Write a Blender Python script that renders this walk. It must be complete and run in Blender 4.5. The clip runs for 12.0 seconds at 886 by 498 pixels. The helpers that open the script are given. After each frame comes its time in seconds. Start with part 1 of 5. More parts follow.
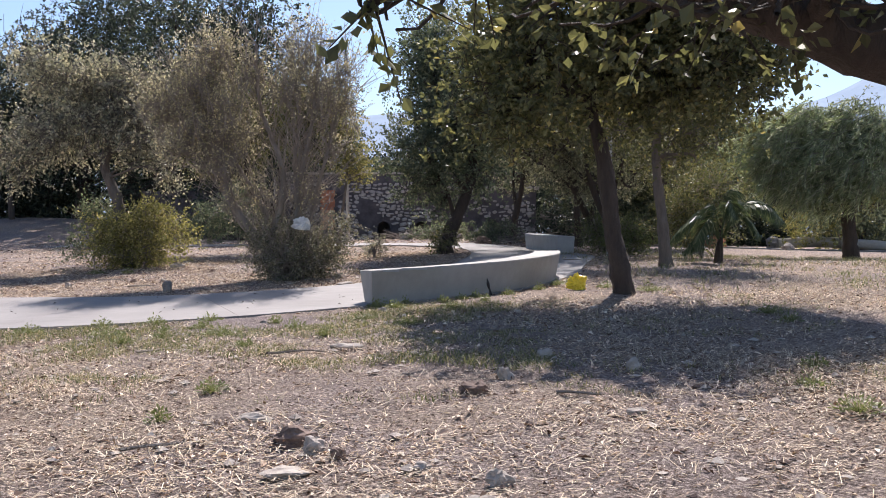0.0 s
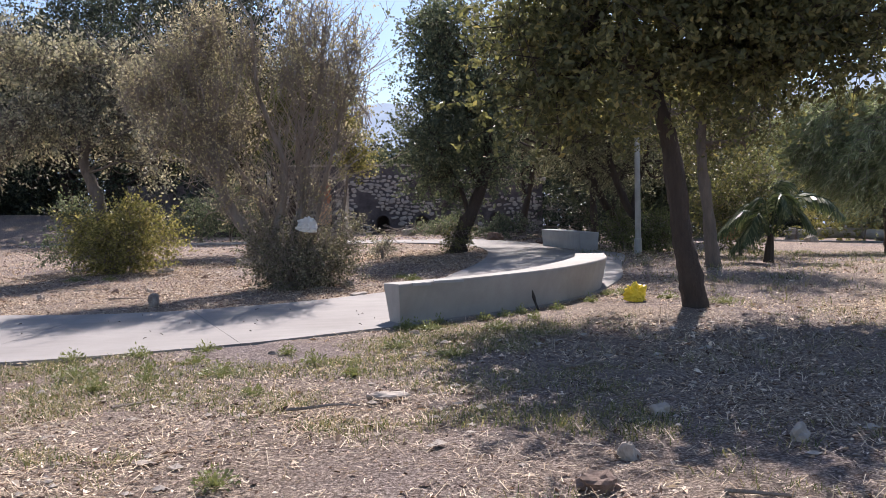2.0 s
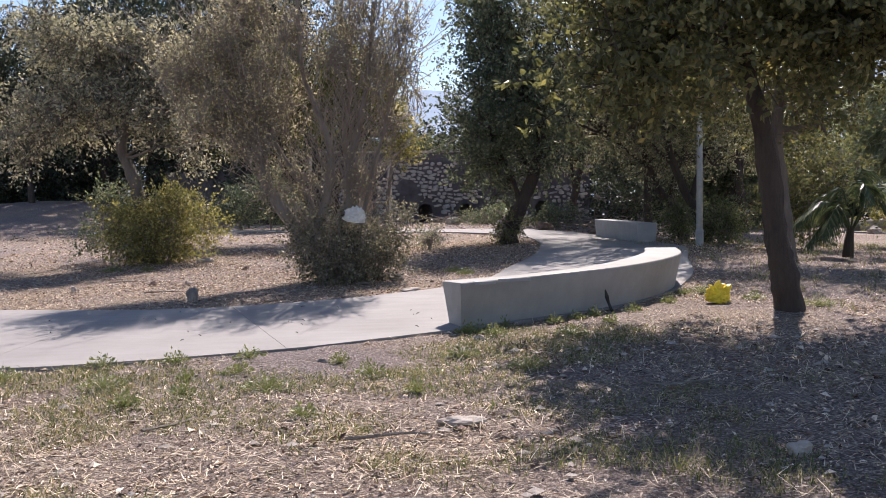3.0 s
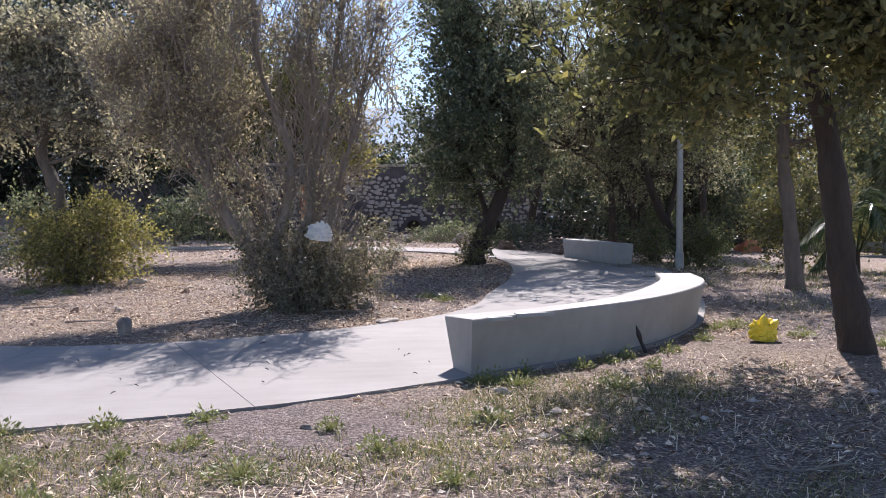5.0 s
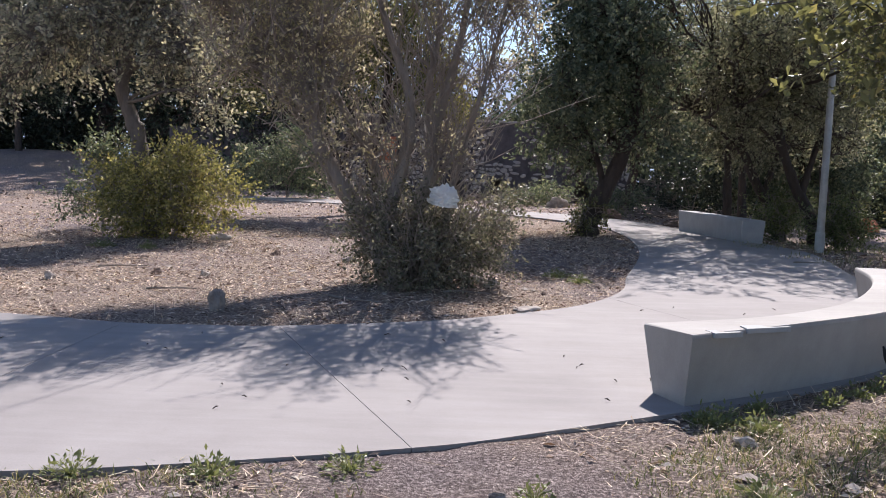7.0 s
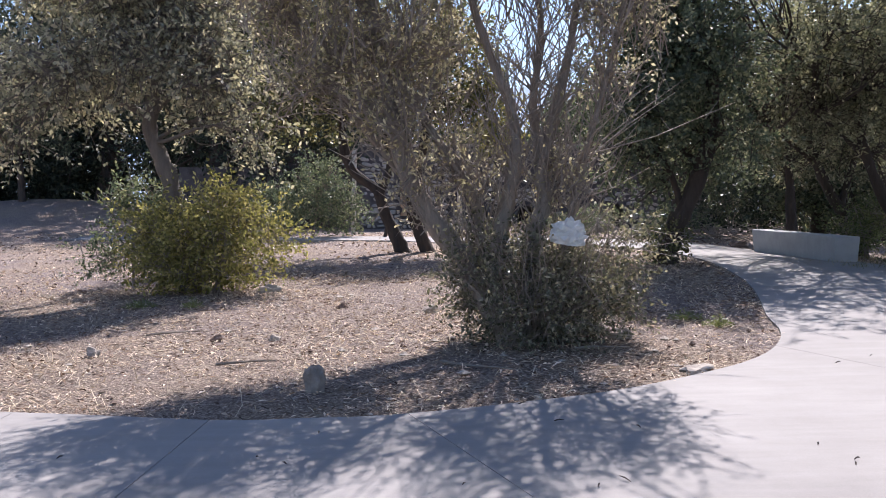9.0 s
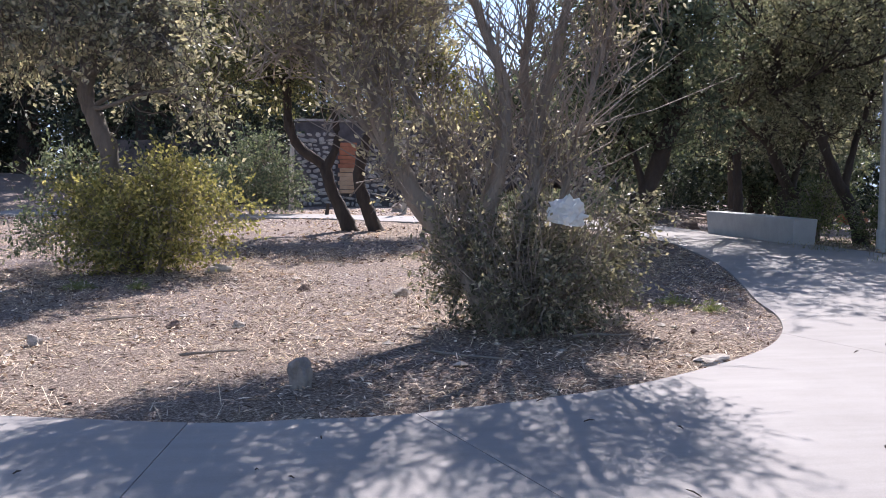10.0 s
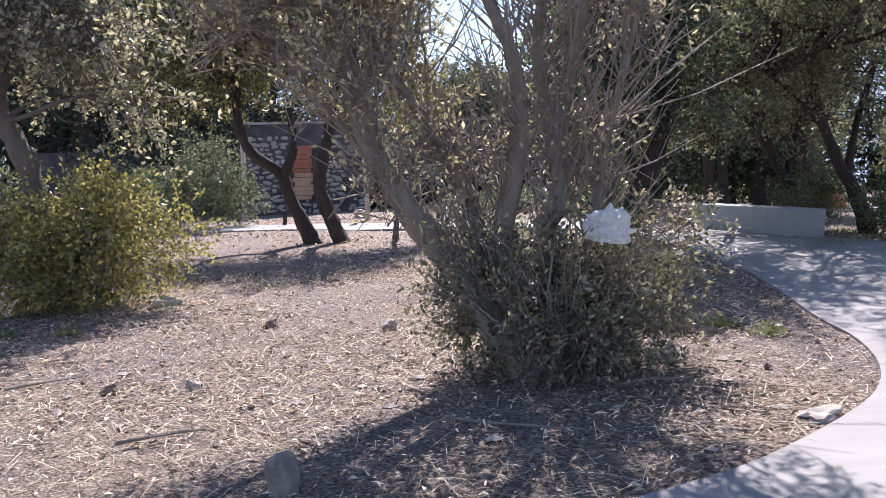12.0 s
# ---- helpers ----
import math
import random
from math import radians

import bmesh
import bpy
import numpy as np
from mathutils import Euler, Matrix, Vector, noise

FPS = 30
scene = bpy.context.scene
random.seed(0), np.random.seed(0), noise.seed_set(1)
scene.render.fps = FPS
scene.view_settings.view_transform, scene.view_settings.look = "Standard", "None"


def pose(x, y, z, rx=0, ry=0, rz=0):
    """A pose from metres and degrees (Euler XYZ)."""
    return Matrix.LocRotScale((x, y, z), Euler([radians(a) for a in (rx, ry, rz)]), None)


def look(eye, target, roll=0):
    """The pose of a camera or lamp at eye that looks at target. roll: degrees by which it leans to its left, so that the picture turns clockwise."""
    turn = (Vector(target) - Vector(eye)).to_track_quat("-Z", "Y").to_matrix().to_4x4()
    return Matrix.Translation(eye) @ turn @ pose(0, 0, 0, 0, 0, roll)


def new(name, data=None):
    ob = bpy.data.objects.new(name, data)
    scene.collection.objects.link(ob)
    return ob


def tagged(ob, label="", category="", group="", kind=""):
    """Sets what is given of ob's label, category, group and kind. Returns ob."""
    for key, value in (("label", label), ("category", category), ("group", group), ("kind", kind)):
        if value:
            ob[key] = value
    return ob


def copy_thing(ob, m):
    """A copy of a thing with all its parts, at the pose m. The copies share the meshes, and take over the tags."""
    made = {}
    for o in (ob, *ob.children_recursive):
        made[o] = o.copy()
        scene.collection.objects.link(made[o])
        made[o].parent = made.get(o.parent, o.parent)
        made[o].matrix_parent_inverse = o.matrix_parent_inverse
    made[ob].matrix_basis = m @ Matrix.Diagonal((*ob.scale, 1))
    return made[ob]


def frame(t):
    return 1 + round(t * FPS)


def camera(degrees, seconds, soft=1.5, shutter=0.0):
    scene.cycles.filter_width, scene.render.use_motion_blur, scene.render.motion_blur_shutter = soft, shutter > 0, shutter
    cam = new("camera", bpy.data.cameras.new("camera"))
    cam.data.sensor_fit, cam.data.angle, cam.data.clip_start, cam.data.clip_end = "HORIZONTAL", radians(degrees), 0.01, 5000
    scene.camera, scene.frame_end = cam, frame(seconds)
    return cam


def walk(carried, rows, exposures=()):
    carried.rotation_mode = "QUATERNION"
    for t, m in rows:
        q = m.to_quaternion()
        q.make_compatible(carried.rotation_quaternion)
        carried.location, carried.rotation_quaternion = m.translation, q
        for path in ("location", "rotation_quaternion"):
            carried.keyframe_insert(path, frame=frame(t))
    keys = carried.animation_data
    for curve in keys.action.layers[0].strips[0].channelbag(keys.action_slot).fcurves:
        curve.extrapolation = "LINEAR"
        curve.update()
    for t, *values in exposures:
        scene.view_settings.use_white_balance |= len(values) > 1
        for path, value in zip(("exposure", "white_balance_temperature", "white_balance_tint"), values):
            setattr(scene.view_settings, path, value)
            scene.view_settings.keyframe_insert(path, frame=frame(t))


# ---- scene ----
cam = camera(52.3, 12.0, soft=0.8)
METRES, EYE, TILT, LEAN, TURN = 11.5, 1.5, 0.0, 0.0, 0.0
ROWS = [
    (0.0, 0.0, 0.0, 0.0, -0.0, -0.06, 0.13),
    (0.5, -0.0133, 0.0409, 0.0034, 1.14, 0.15, 0.8),
    (1.0, -0.0262, 0.081, 0.0101, -1.15, -2.88, 1.24),
    (1.5, -0.0318, 0.1303, 0.0138, -1.43, -2.91, 1.65),
    (2.0, -0.0485, 0.1708, 0.0174, -0.65, -0.67, 0.73),
    (2.5, -0.0587, 0.2118, 0.018, 0.96, -0.67, 0.38),
    (3.0, -0.0727, 0.255, 0.0232, 1.7, -1.46, 0.37),
    (5.0, -0.1277, 0.411, 0.0263, -2.56, -0.38, -0.23),
    (5.5, -0.138, 0.4484, 0.028, -1.49, -0.25, -1.28),
    (6.0, -0.1587, 0.4875, 0.0317, -2.26, -4.19, -2.14),
    (6.5, -0.1754, 0.5319, 0.0349, -1.06, -4.83, -2.04),
    (7.0, -0.1978, 0.5687, 0.0363, 1.39, -3.25, -3.04),
    (9.0, -0.2964, 0.7102, 0.0428, 1.2, -1.49, -0.03),
    (9.5, -0.3216, 0.7362, 0.0431, -0.24, -1.69, 0.23),
    (10.0, -0.3412, 0.7678, 0.0411, -3.57, -2.79, -0.67),
    (10.5, -0.3552, 0.8017, 0.0455, -3.66, -2.48, -1.17),
    (11.0, -0.3635, 0.8333, 0.0503, -11.12, -3.31, -0.63),
    (11.5, -0.3617, 0.869, 0.0521, -10.14, -3.22, 0.6),
    (12.0, -0.3617, 0.9086, 0.0534, -6.57, -2.99, 1.92),
]
EXPOSURES = [(0.0, 0.86, 6300, 16), (3.0, 0.86, 6450, 18), (5.0, 0.98, 6150, 18), (7.0, 0.82, 6200, 18), (9.0, 1.06, 6100, 18), (10.5, 1.16, 6050, 18), (11.0, 1.08, 6050, 19), (12.0, 1.28, 6000, 19)]
walk(cam, [(t, pose(0, 0, EYE, TILT, LEAN, TURN) @ pose(METRES * x, METRES * y, METRES * z, 90 + pitch, roll, yaw)) for t, x, y, z, yaw, pitch, roll in ROWS], EXPOSURES)

# ---- sky and sun ----
SUN_ELEVATION, SUN_AZIMUTH = 49.0, 11.0      # azimuth from +y towards +x
world = bpy.data.worlds.new("sky")
scene.world = world
world.use_nodes = True
sky_node = world.node_tree.nodes.new("ShaderNodeTexSky")
sky_node.sky_type = "NISHITA"
sky_node.sun_disc = False
sky_node.sun_elevation = radians(SUN_ELEVATION)
sky_node.sun_rotation = radians(SUN_AZIMUTH)
sky_node.air_density, sky_node.dust_density, sky_node.ozone_density = 1.0, 0.4, 2.0
world.node_tree.nodes["Background"].inputs["Strength"].default_value = 0.088
world.node_tree.links.new(sky_node.outputs[0], world.node_tree.nodes["Background"].inputs["Color"])
sun = new("sun", bpy.data.lights.new("sun", "SUN"))
sun.data.energy, sun.data.angle, sun.data.color = 5.0, radians(0.53), (1.0, 0.94, 0.86)
sun_from = Vector((math.sin(radians(SUN_AZIMUTH)) * math.cos(radians(SUN_ELEVATION)), math.cos(radians(SUN_AZIMUTH)) * math.cos(radians(SUN_ELEVATION)), math.sin(radians(SUN_ELEVATION))))
sun.matrix_world = look(sun_from * 60, (0, 0, 0))

rng = np.random.default_rng(7)


# ---- materials ----
def material(name):
    m = bpy.data.materials.new(name)
    m.use_nodes = True
    return m, m.node_tree.nodes, m.node_tree.links, m.node_tree.nodes["Principled BSDF"]


def noise_node(nodes, links, scale, detail=4.0, rough=0.6, stretch=None, kind="Object"):
    co = nodes.new("ShaderNodeTexCoord")
    n = nodes.new("ShaderNodeTexNoise")
    n.inputs["Scale"].default_value, n.inputs["Detail"].default_value, n.inputs["Roughness"].default_value = scale, detail, rough
    if stretch:
        mp = nodes.new("ShaderNodeMapping")
        mp.inputs["Scale"].default_value = stretch
        links.new(co.outputs[kind], mp.inputs["Vector"])
        links.new(mp.outputs[0], n.inputs["Vector"])
    else:
        links.new(co.outputs[kind], n.inputs["Vector"])
    return n.outputs["Fac"]


def ramp(nodes, links, fac, stops):
    r = nodes.new("ShaderNodeValToRGB")
    el = r.color_ramp.elements
    while len(el) < len(stops):
        el.new(0.5)
    for e, (p, c) in zip(el, stops):
        e.position, e.color = p, (*c, 1)
    links.new(fac, r.inputs["Fac"])
    return r.outputs["Color"]


def mixed(nodes, links, fac, a, b, blend="MIX"):
    m = nodes.new("ShaderNodeMix")
    m.data_type, m.blend_type = "RGBA", blend
    for key, v in ((0, fac), (6, a), (7, b)):
        if isinstance(v, bpy.types.NodeSocket):
            links.new(v, m.inputs[key])
        elif key:
            m.inputs[key].default_value = (*v, 1)
        else:
            m.inputs[0].default_value = v
    return m.outputs[2]


def bump(nodes, links, bsdf, height, strength, distance):
    b = nodes.new("ShaderNodeBump")
    b.inputs["Strength"].default_value, b.inputs["Distance"].default_value = strength, distance
    links.new(height, b.inputs["Height"])
    links.new(b.outputs[0], bsdf.inputs["Normal"])


def island(nodes):
    return nodes.new("ShaderNodeNewGeometry").outputs["Random Per Island"]


def leaf_material(name, stops, glow=0.35, tint=(1.03, 1.0, 0.73), rough=0.46):
    m, n, l, p = material(name)
    col = ramp(n, l, island(n), stops)
    big = noise_node(n, l, 1.3, 2.0)
    col = mixed(n, l, 0.35, col, ramp(n, l, big, [(0.3, (0.7, 0.7, 0.7)), (0.7, (1.4, 1.35, 1.2))]), "MULTIPLY")
    l.new(col, p.inputs["Base Color"])
    p.inputs["Roughness"].default_value = rough
    p.inputs["Specular IOR Level"].default_value = 0.38
    tr = n.new("ShaderNodeBsdfTranslucent")
    l.new(mixed(n, l, 1.0, col, tint, "MULTIPLY"), tr.inputs["Color"])
    mx = n.new("ShaderNodeMixShader")
    mx.inputs[0].default_value = glow
    l.new(p.outputs[0], mx.inputs[1])
    l.new(tr.outputs[0], mx.inputs[2])
    l.new(mx.outputs[0], n["Material Output"].inputs["Surface"])
    return m


def bark_material(name, dark, light):
    m, n, l, p = material(name)
    f = noise_node(n, l, 9.0, 6.0, 0.7, (1, 1, 0.22))
    g2 = noise_node(n, l, 1.6, 3.0)
    c = ramp(n, l, f, [(0.3, dark), (0.72, light)])
    c = mixed(n, l, g2, c, tuple(0.6 * a for a in light))
    l.new(c, p.inputs["Base Color"])
    p.inputs["Roughness"].default_value = 0.92
    bump(n, l, p, f, 1.0, 0.06)
    return m


def plain_material(name, a, b, scale=8.0, rough=0.8, metal=0.0, relief=0.2, distance=0.005, fine=60.0):
    m, n, l, p = material(name)
    f = noise_node(n, l, scale, 5.0, 0.65)
    c = ramp(n, l, f, [(0.3, a), (0.7, b)])
    f2 = noise_node(n, l, fine, 4.0, 0.7)
    c = mixed(n, l, 0.35, c, ramp(n, l, f2, [(0.3, (0.72, 0.72, 0.72)), (0.7, (1.2, 1.2, 1.2))]), "MULTIPLY")
    l.new(c, p.inputs["Base Color"])
    p.inputs["Roughness"].default_value, p.inputs["Metallic"].default_value = rough, metal
    bump(n, l, p, f2, relief, distance)
    return m


def ground_material():
    m, n, l, p = material("dry_ground")
    big = noise_node(n, l, 0.45, 4.0, 0.6)
    mid = noise_node(n, l, 4.0, 5.0, 0.7)
    fine = noise_node(n, l, 45.0, 6.0, 0.75)
    straw = ramp(n, l, fine, [(0.32, (0.075, 0.054, 0.044)), (0.5, (0.28, 0.215, 0.168)), (0.66, (0.72, 0.59, 0.48))])
    soil = ramp(n, l, fine, [(0.32, (0.06, 0.048, 0.051)), (0.5, (0.2, 0.164, 0.167)), (0.66, (0.58, 0.5, 0.49))])
    c = mixed(n, l, ramp(n, l, big, [(0.25, (0, 0, 0)), (0.64, (1, 1, 1))]), soil, straw)
    c = mixed(n, l, 0.5, c, ramp(n, l, mid, [(0.3, (0.7, 0.68, 0.68)), (0.7, (1.25, 1.22, 1.18))]), "MULTIPLY")
    l.new(c, p.inputs["Base Color"])
    p.inputs["Roughness"].default_value = 0.95
    p.inputs["Specular IOR Level"].default_value = 0.15
    bump(n, l, p, fine, 1.0, 0.05)
    return m


def concrete_material(name, a, b):
    m, n, l, p = material(name)
    big = noise_node(n, l, 0.9, 5.0, 0.65)
    sweep = noise_node(n, l, 5.0, 4.0, 0.6, (0.25, 2.0, 1.0))
    fine = noise_node(n, l, 120.0, 3.0, 0.6)
    c = ramp(n, l, big, [(0.3, a), (0.7, b)])
    c = mixed(n, l, 0.3, c, ramp(n, l, sweep, [(0.35, (0.8, 0.79, 0.78)), (0.65, (1.12, 1.12, 1.12))]), "MULTIPLY")
    c = mixed(n, l, 0.25, c, ramp(n, l, fine, [(0.3, (0.7, 0.7, 0.7)), (0.7, (1.2, 1.2, 1.2))]), "MULTIPLY")
    l.new(c, p.inputs["Base Color"])
    p.inputs["Roughness"].default_value = 0.85
    bump(n, l, p, fine, 0.25, 0.003)
    return m


def litter_material(name, stops, glow=0.15):
    m = leaf_material(name, stops, glow, (1, 0.9, 0.7), 0.8)
    return m


M_GROUND = ground_material()
M_PATH = concrete_material("path_concrete", (0.215, 0.197, 0.188), (0.275, 0.256, 0.244))
M_BENCH = concrete_material("bench_concrete", (0.27, 0.255, 0.235), (0.385, 0.368, 0.345))
M_BLOCK = concrete_material("grey_concrete", (0.3, 0.31, 0.315), (0.42, 0.425, 0.43))
M_BARK_DARK = bark_material("dark_bark", (0.022, 0.017, 0.014), (0.1, 0.075, 0.06))
M_BARK_GREY = bark_material("grey_bark", (0.06, 0.05, 0.043), (0.25, 0.21, 0.18))
M_TWIG = bark_material("twig_bark", (0.14, 0.115, 0.095), (0.4, 0.34, 0.285))
M_OAK = leaf_material("oak_leaves", [(0.0, (0.078, 0.085, 0.044)), (0.6, (0.156, 0.162, 0.078)), (0.94, (0.246, 0.240, 0.110)), (1.0, (0.350, 0.286, 0.116))], 0.45)
# greyer, paler oak leaves: haze and sun glare are put into the colour
M_OAK_HAZE = leaf_material("haze_grey_oak_leaves", [(0.0, (0.12, 0.13, 0.095)), (0.6, (0.25, 0.255, 0.18)), (1.0, (0.46, 0.45, 0.35))], 0.5)
M_OAK_DARK = leaf_material("dark_leaves", [(0.0, (0.074, 0.097, 0.067)), (0.7, (0.160, 0.191, 0.128)), (1.0, (0.337, 0.355, 0.234))], 0.42)
# the wood's shade is put into these near-black leaf colours
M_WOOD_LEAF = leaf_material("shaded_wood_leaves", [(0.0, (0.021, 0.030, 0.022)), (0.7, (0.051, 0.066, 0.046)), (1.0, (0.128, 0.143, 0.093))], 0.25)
M_GREY_LEAF = leaf_material("grey_leaves", [(0.0, (0.188, 0.188, 0.146)), (0.6, (0.348, 0.342, 0.261)), (1.0, (0.610, 0.559, 0.436))], 0.42)
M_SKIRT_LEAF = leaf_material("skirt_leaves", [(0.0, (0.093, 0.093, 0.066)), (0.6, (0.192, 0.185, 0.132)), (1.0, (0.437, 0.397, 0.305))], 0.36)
M_ROCK_TAN = plain_material("tan_rock", (0.17, 0.14, 0.12), (0.33, 0.285, 0.25), 7.0, 0.9, 0, 0.6, 0.01)
M_BROOM_LEAF = leaf_material("broom_leaves", [(0.0, (0.22, 0.2, 0.125)), (0.5, (0.42, 0.38, 0.25)), (1.0, (0.64, 0.59, 0.43))], 0.5, (1.0, 0.97, 0.84))
M_PEPPER = leaf_material("pepper_leaflets", [(0.0, (0.15, 0.19, 0.1)), (0.6, (0.3, 0.35, 0.2)), (1.0, (0.52, 0.56, 0.4))], 0.4)
M_BUSH_LEAF = leaf_material("bush_leaves", [(0.0, (0.14, 0.14, 0.05)), (0.6, (0.31, 0.295, 0.112)), (1.0, (0.55, 0.49, 0.23))], 0.48)
M_LIGHT_LEAF = leaf_material("light_leaves", [(0.0, (0.078, 0.104, 0.046)), (0.6, (0.156, 0.189, 0.088)), (1.0, (0.312, 0.325, 0.169))], 0.42)
M_PALM = leaf_material("palm_leaflets", [(0.0, (0.04, 0.065, 0.03)), (0.6, (0.08, 0.11, 0.055)), (1.0, (0.2, 0.22, 0.12))], 0.26)
M_WEED = leaf_material("weed_leaves", [(0.0, (0.075, 0.1, 0.035)), (0.4, (0.15, 0.175, 0.07)), (0.7, (0.3, 0.27, 0.13)), (1.0, (0.5, 0.42, 0.26))], 0.35)
M_HERB = leaf_material("herb_leaves", [(0.0, (0.11, 0.135, 0.055)), (1.0, (0.2, 0.22, 0.1))], 0.4)
M_LITTER = litter_material("leaf_litter", [(0.0, (0.055, 0.033, 0.026)), (0.35, (0.25, 0.162, 0.118)), (0.65, (0.64, 0.5, 0.39)), (1.0, (0.94, 0.82, 0.69))])
M_STRAW = litter_material("dry_straw", [(0.0, (0.3, 0.22, 0.15)), (0.5, (0.58, 0.47, 0.34)), (1.0, (0.82, 0.72, 0.58))])
M_ROCK = plain_material("pale_rock", (0.3, 0.25, 0.21), (0.5, 0.44, 0.38), 6.0, 0.9, 0, 0.6, 0.01)
M_ROCK_BROWN = plain_material("brown_rock", (0.1, 0.065, 0.05), (0.27, 0.185, 0.145), 9.0, 0.9, 0, 0.7, 0.01)
M_MORTAR = plain_material("dark_mortar", (0.06, 0.051, 0.052), (0.155, 0.133, 0.131), 2.2, 0.95, 0, 0.8, 0.03, 18.0)
M_STONE = plain_material("wall_stone", (0.25, 0.22, 0.2), (0.55, 0.495, 0.435), 3.0, 0.9, 0, 0.6, 0.02, 20.0)
M_BRICK = plain_material("red_brick", (0.34, 0.115, 0.06), (0.52, 0.21, 0.115), 4.0, 0.9, 0, 0.5, 0.01)
M_CLAY = plain_material("ochre_plaster", (0.52, 0.31, 0.17), (0.66, 0.44, 0.28), 4.0, 0.9, 0, 0.5, 0.01)
M_METAL = plain_material("galvanised_steel", (0.33, 0.335, 0.33), (0.47, 0.475, 0.465), 5.0, 0.5, 0.35, 0.1, 0.002)
M_POST = plain_material("weathered_post", (0.4, 0.36, 0.3), (0.56, 0.51, 0.44), 5.0, 0.8, 0, 0.3, 0.004)
M_WOOD = plain_material("grey_wood", (0.2, 0.17, 0.14), (0.36, 0.31, 0.26), 5.0, 0.85, 0, 0.4, 0.005)
M_YELLOW = plain_material("yellow_plastic", (0.78, 0.58, 0.03), (0.86, 0.68, 0.07), 10.0, 0.4, 0, 0.05, 0.002)
M_WHITE = leaf_material("white_plastic", [(0.0, (0.72, 0.74, 0.76)), (1.0, (0.84, 0.85, 0.86))], 0.45, (1, 1, 1), 0.35)
M_NEAR_BLACK = plain_material("near_black", (0.02, 0.018, 0.016), (0.06, 0.05, 0.045), 12.0, 0.9)


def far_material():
    m, n, l, p = material("haze_tinted_hills")
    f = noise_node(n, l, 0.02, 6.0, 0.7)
    # distance haze is put into this blue-grey colour and a weak emission
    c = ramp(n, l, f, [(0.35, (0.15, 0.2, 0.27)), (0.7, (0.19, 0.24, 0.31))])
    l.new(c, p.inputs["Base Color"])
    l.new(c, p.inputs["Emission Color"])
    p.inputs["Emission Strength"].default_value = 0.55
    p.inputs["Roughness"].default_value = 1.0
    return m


M_HILLS = far_material()


# ---- mesh tools ----
class Geo:
    """Gathers vertices and equal-sided faces, then makes one mesh."""

    def __init__(self):
        self.v, self.f, self.n = [], [], 0

    def add(self, v, f):
        v, f = np.asarray(v, float).reshape(-1, 3), np.asarray(f, int)
        self.v.append(v)
        self.f.append(f + self.n)
        self.n += len(v)

    def quads(self, q):
        q = np.asarray(q, float)
        self.add(q.reshape(-1, 3), np.arange(len(q) * 4).reshape(-1, 4))

    def mesh(self, name, base=(0, 0, 0), smooth=False):
        me = bpy.data.meshes.new(name)
        v = np.concatenate(self.v) - np.asarray(base, float)
        me.vertices.add(len(v))
        me.vertices.foreach_set("co", v.ravel())
        loops = np.concatenate([f.ravel() for f in self.f])
        sizes = np.concatenate([np.full(len(f), f.shape[1]) for f in self.f])
        me.loops.add(len(loops))
        me.loops.foreach_set("vertex_index", loops.astype(np.int32))
        me.polygons.add(len(sizes))
        starts = np.concatenate([[0], np.cumsum(sizes)[:-1]])
        me.polygons.foreach_set("loop_start", starts.astype(np.int32))
        me.polygons.foreach_set("use_smooth", np.full(len(sizes), smooth))
        me.update(calc_edges=True)
        me.validate()
        return me


def part(name, me, mat, parent=None, label=""):
    ob = new(name, me)
    if not me.materials:
        me.materials.append(mat)
    ob.parent = parent
    if label:
        tagged(ob, label)
    if name in ("branchwork", "crown", "skirt", "shoot_mass", "hanging_foliage"):
        tagged(ob, kind="stuff")
    return ob


def thing(name, base, label, category, group=""):
    ob = new(name)
    ob.empty_display_size = 0.2
    ob.matrix_world = Matrix.Translation(base)
    return tagged(ob, label, category, group)


def gz(x, y):
    """Height of the sloping ground."""
    x, y = np.asarray(x, float), np.asarray(y, float)
    ys = np.where(y > 55, 55 + 20 * np.tanh((y - 55) / 20), np.where(y < -15, -15 + 10 * np.tanh((y + 15) / 10), y))
    xs = 25 * np.tanh(x / 25) * 1.0
    z = 0.18 + 0.0263 * xs + 0.0498 * ys
    z = z - 0.075 * np.where(x > 1, 18 * np.tanh((x - 1) / 18), 0) * np.clip((y - 14) / 13, 0, 1) ** 1.2
    z = z - 0.032 * np.clip(y - 33, 0, 22)
    z = z + 1.5 * np.exp(-(((x + 21) / 8) ** 2 + ((y - 46) / 7) ** 2))
    return z


def at(x, y, h=0.0):
    return (float(x), float(y), float(gz(x, y)) + h)


def smooth_line(pts, per=6):
    """Catmull-Rom through the points."""
    p = np.asarray(pts, float)
    p = np.vstack([2 * p[0] - p[1], p, 2 * p[-1] - p[-2]])
    out = []
    for i in range(1, len(p) - 2):
        for u in np.linspace(0, 1, per, endpoint=False):
            a, b, c, d = p[i - 1], p[i], p[i + 1], p[i + 2]
            out.append(0.5 * (2 * b + (c - a) * u + (2 * a - 5 * b + 4 * c - d) * u * u + (3 * b - a - 3 * c + d) * u ** 3))
    out.append(p[-2])
    return np.array(out)


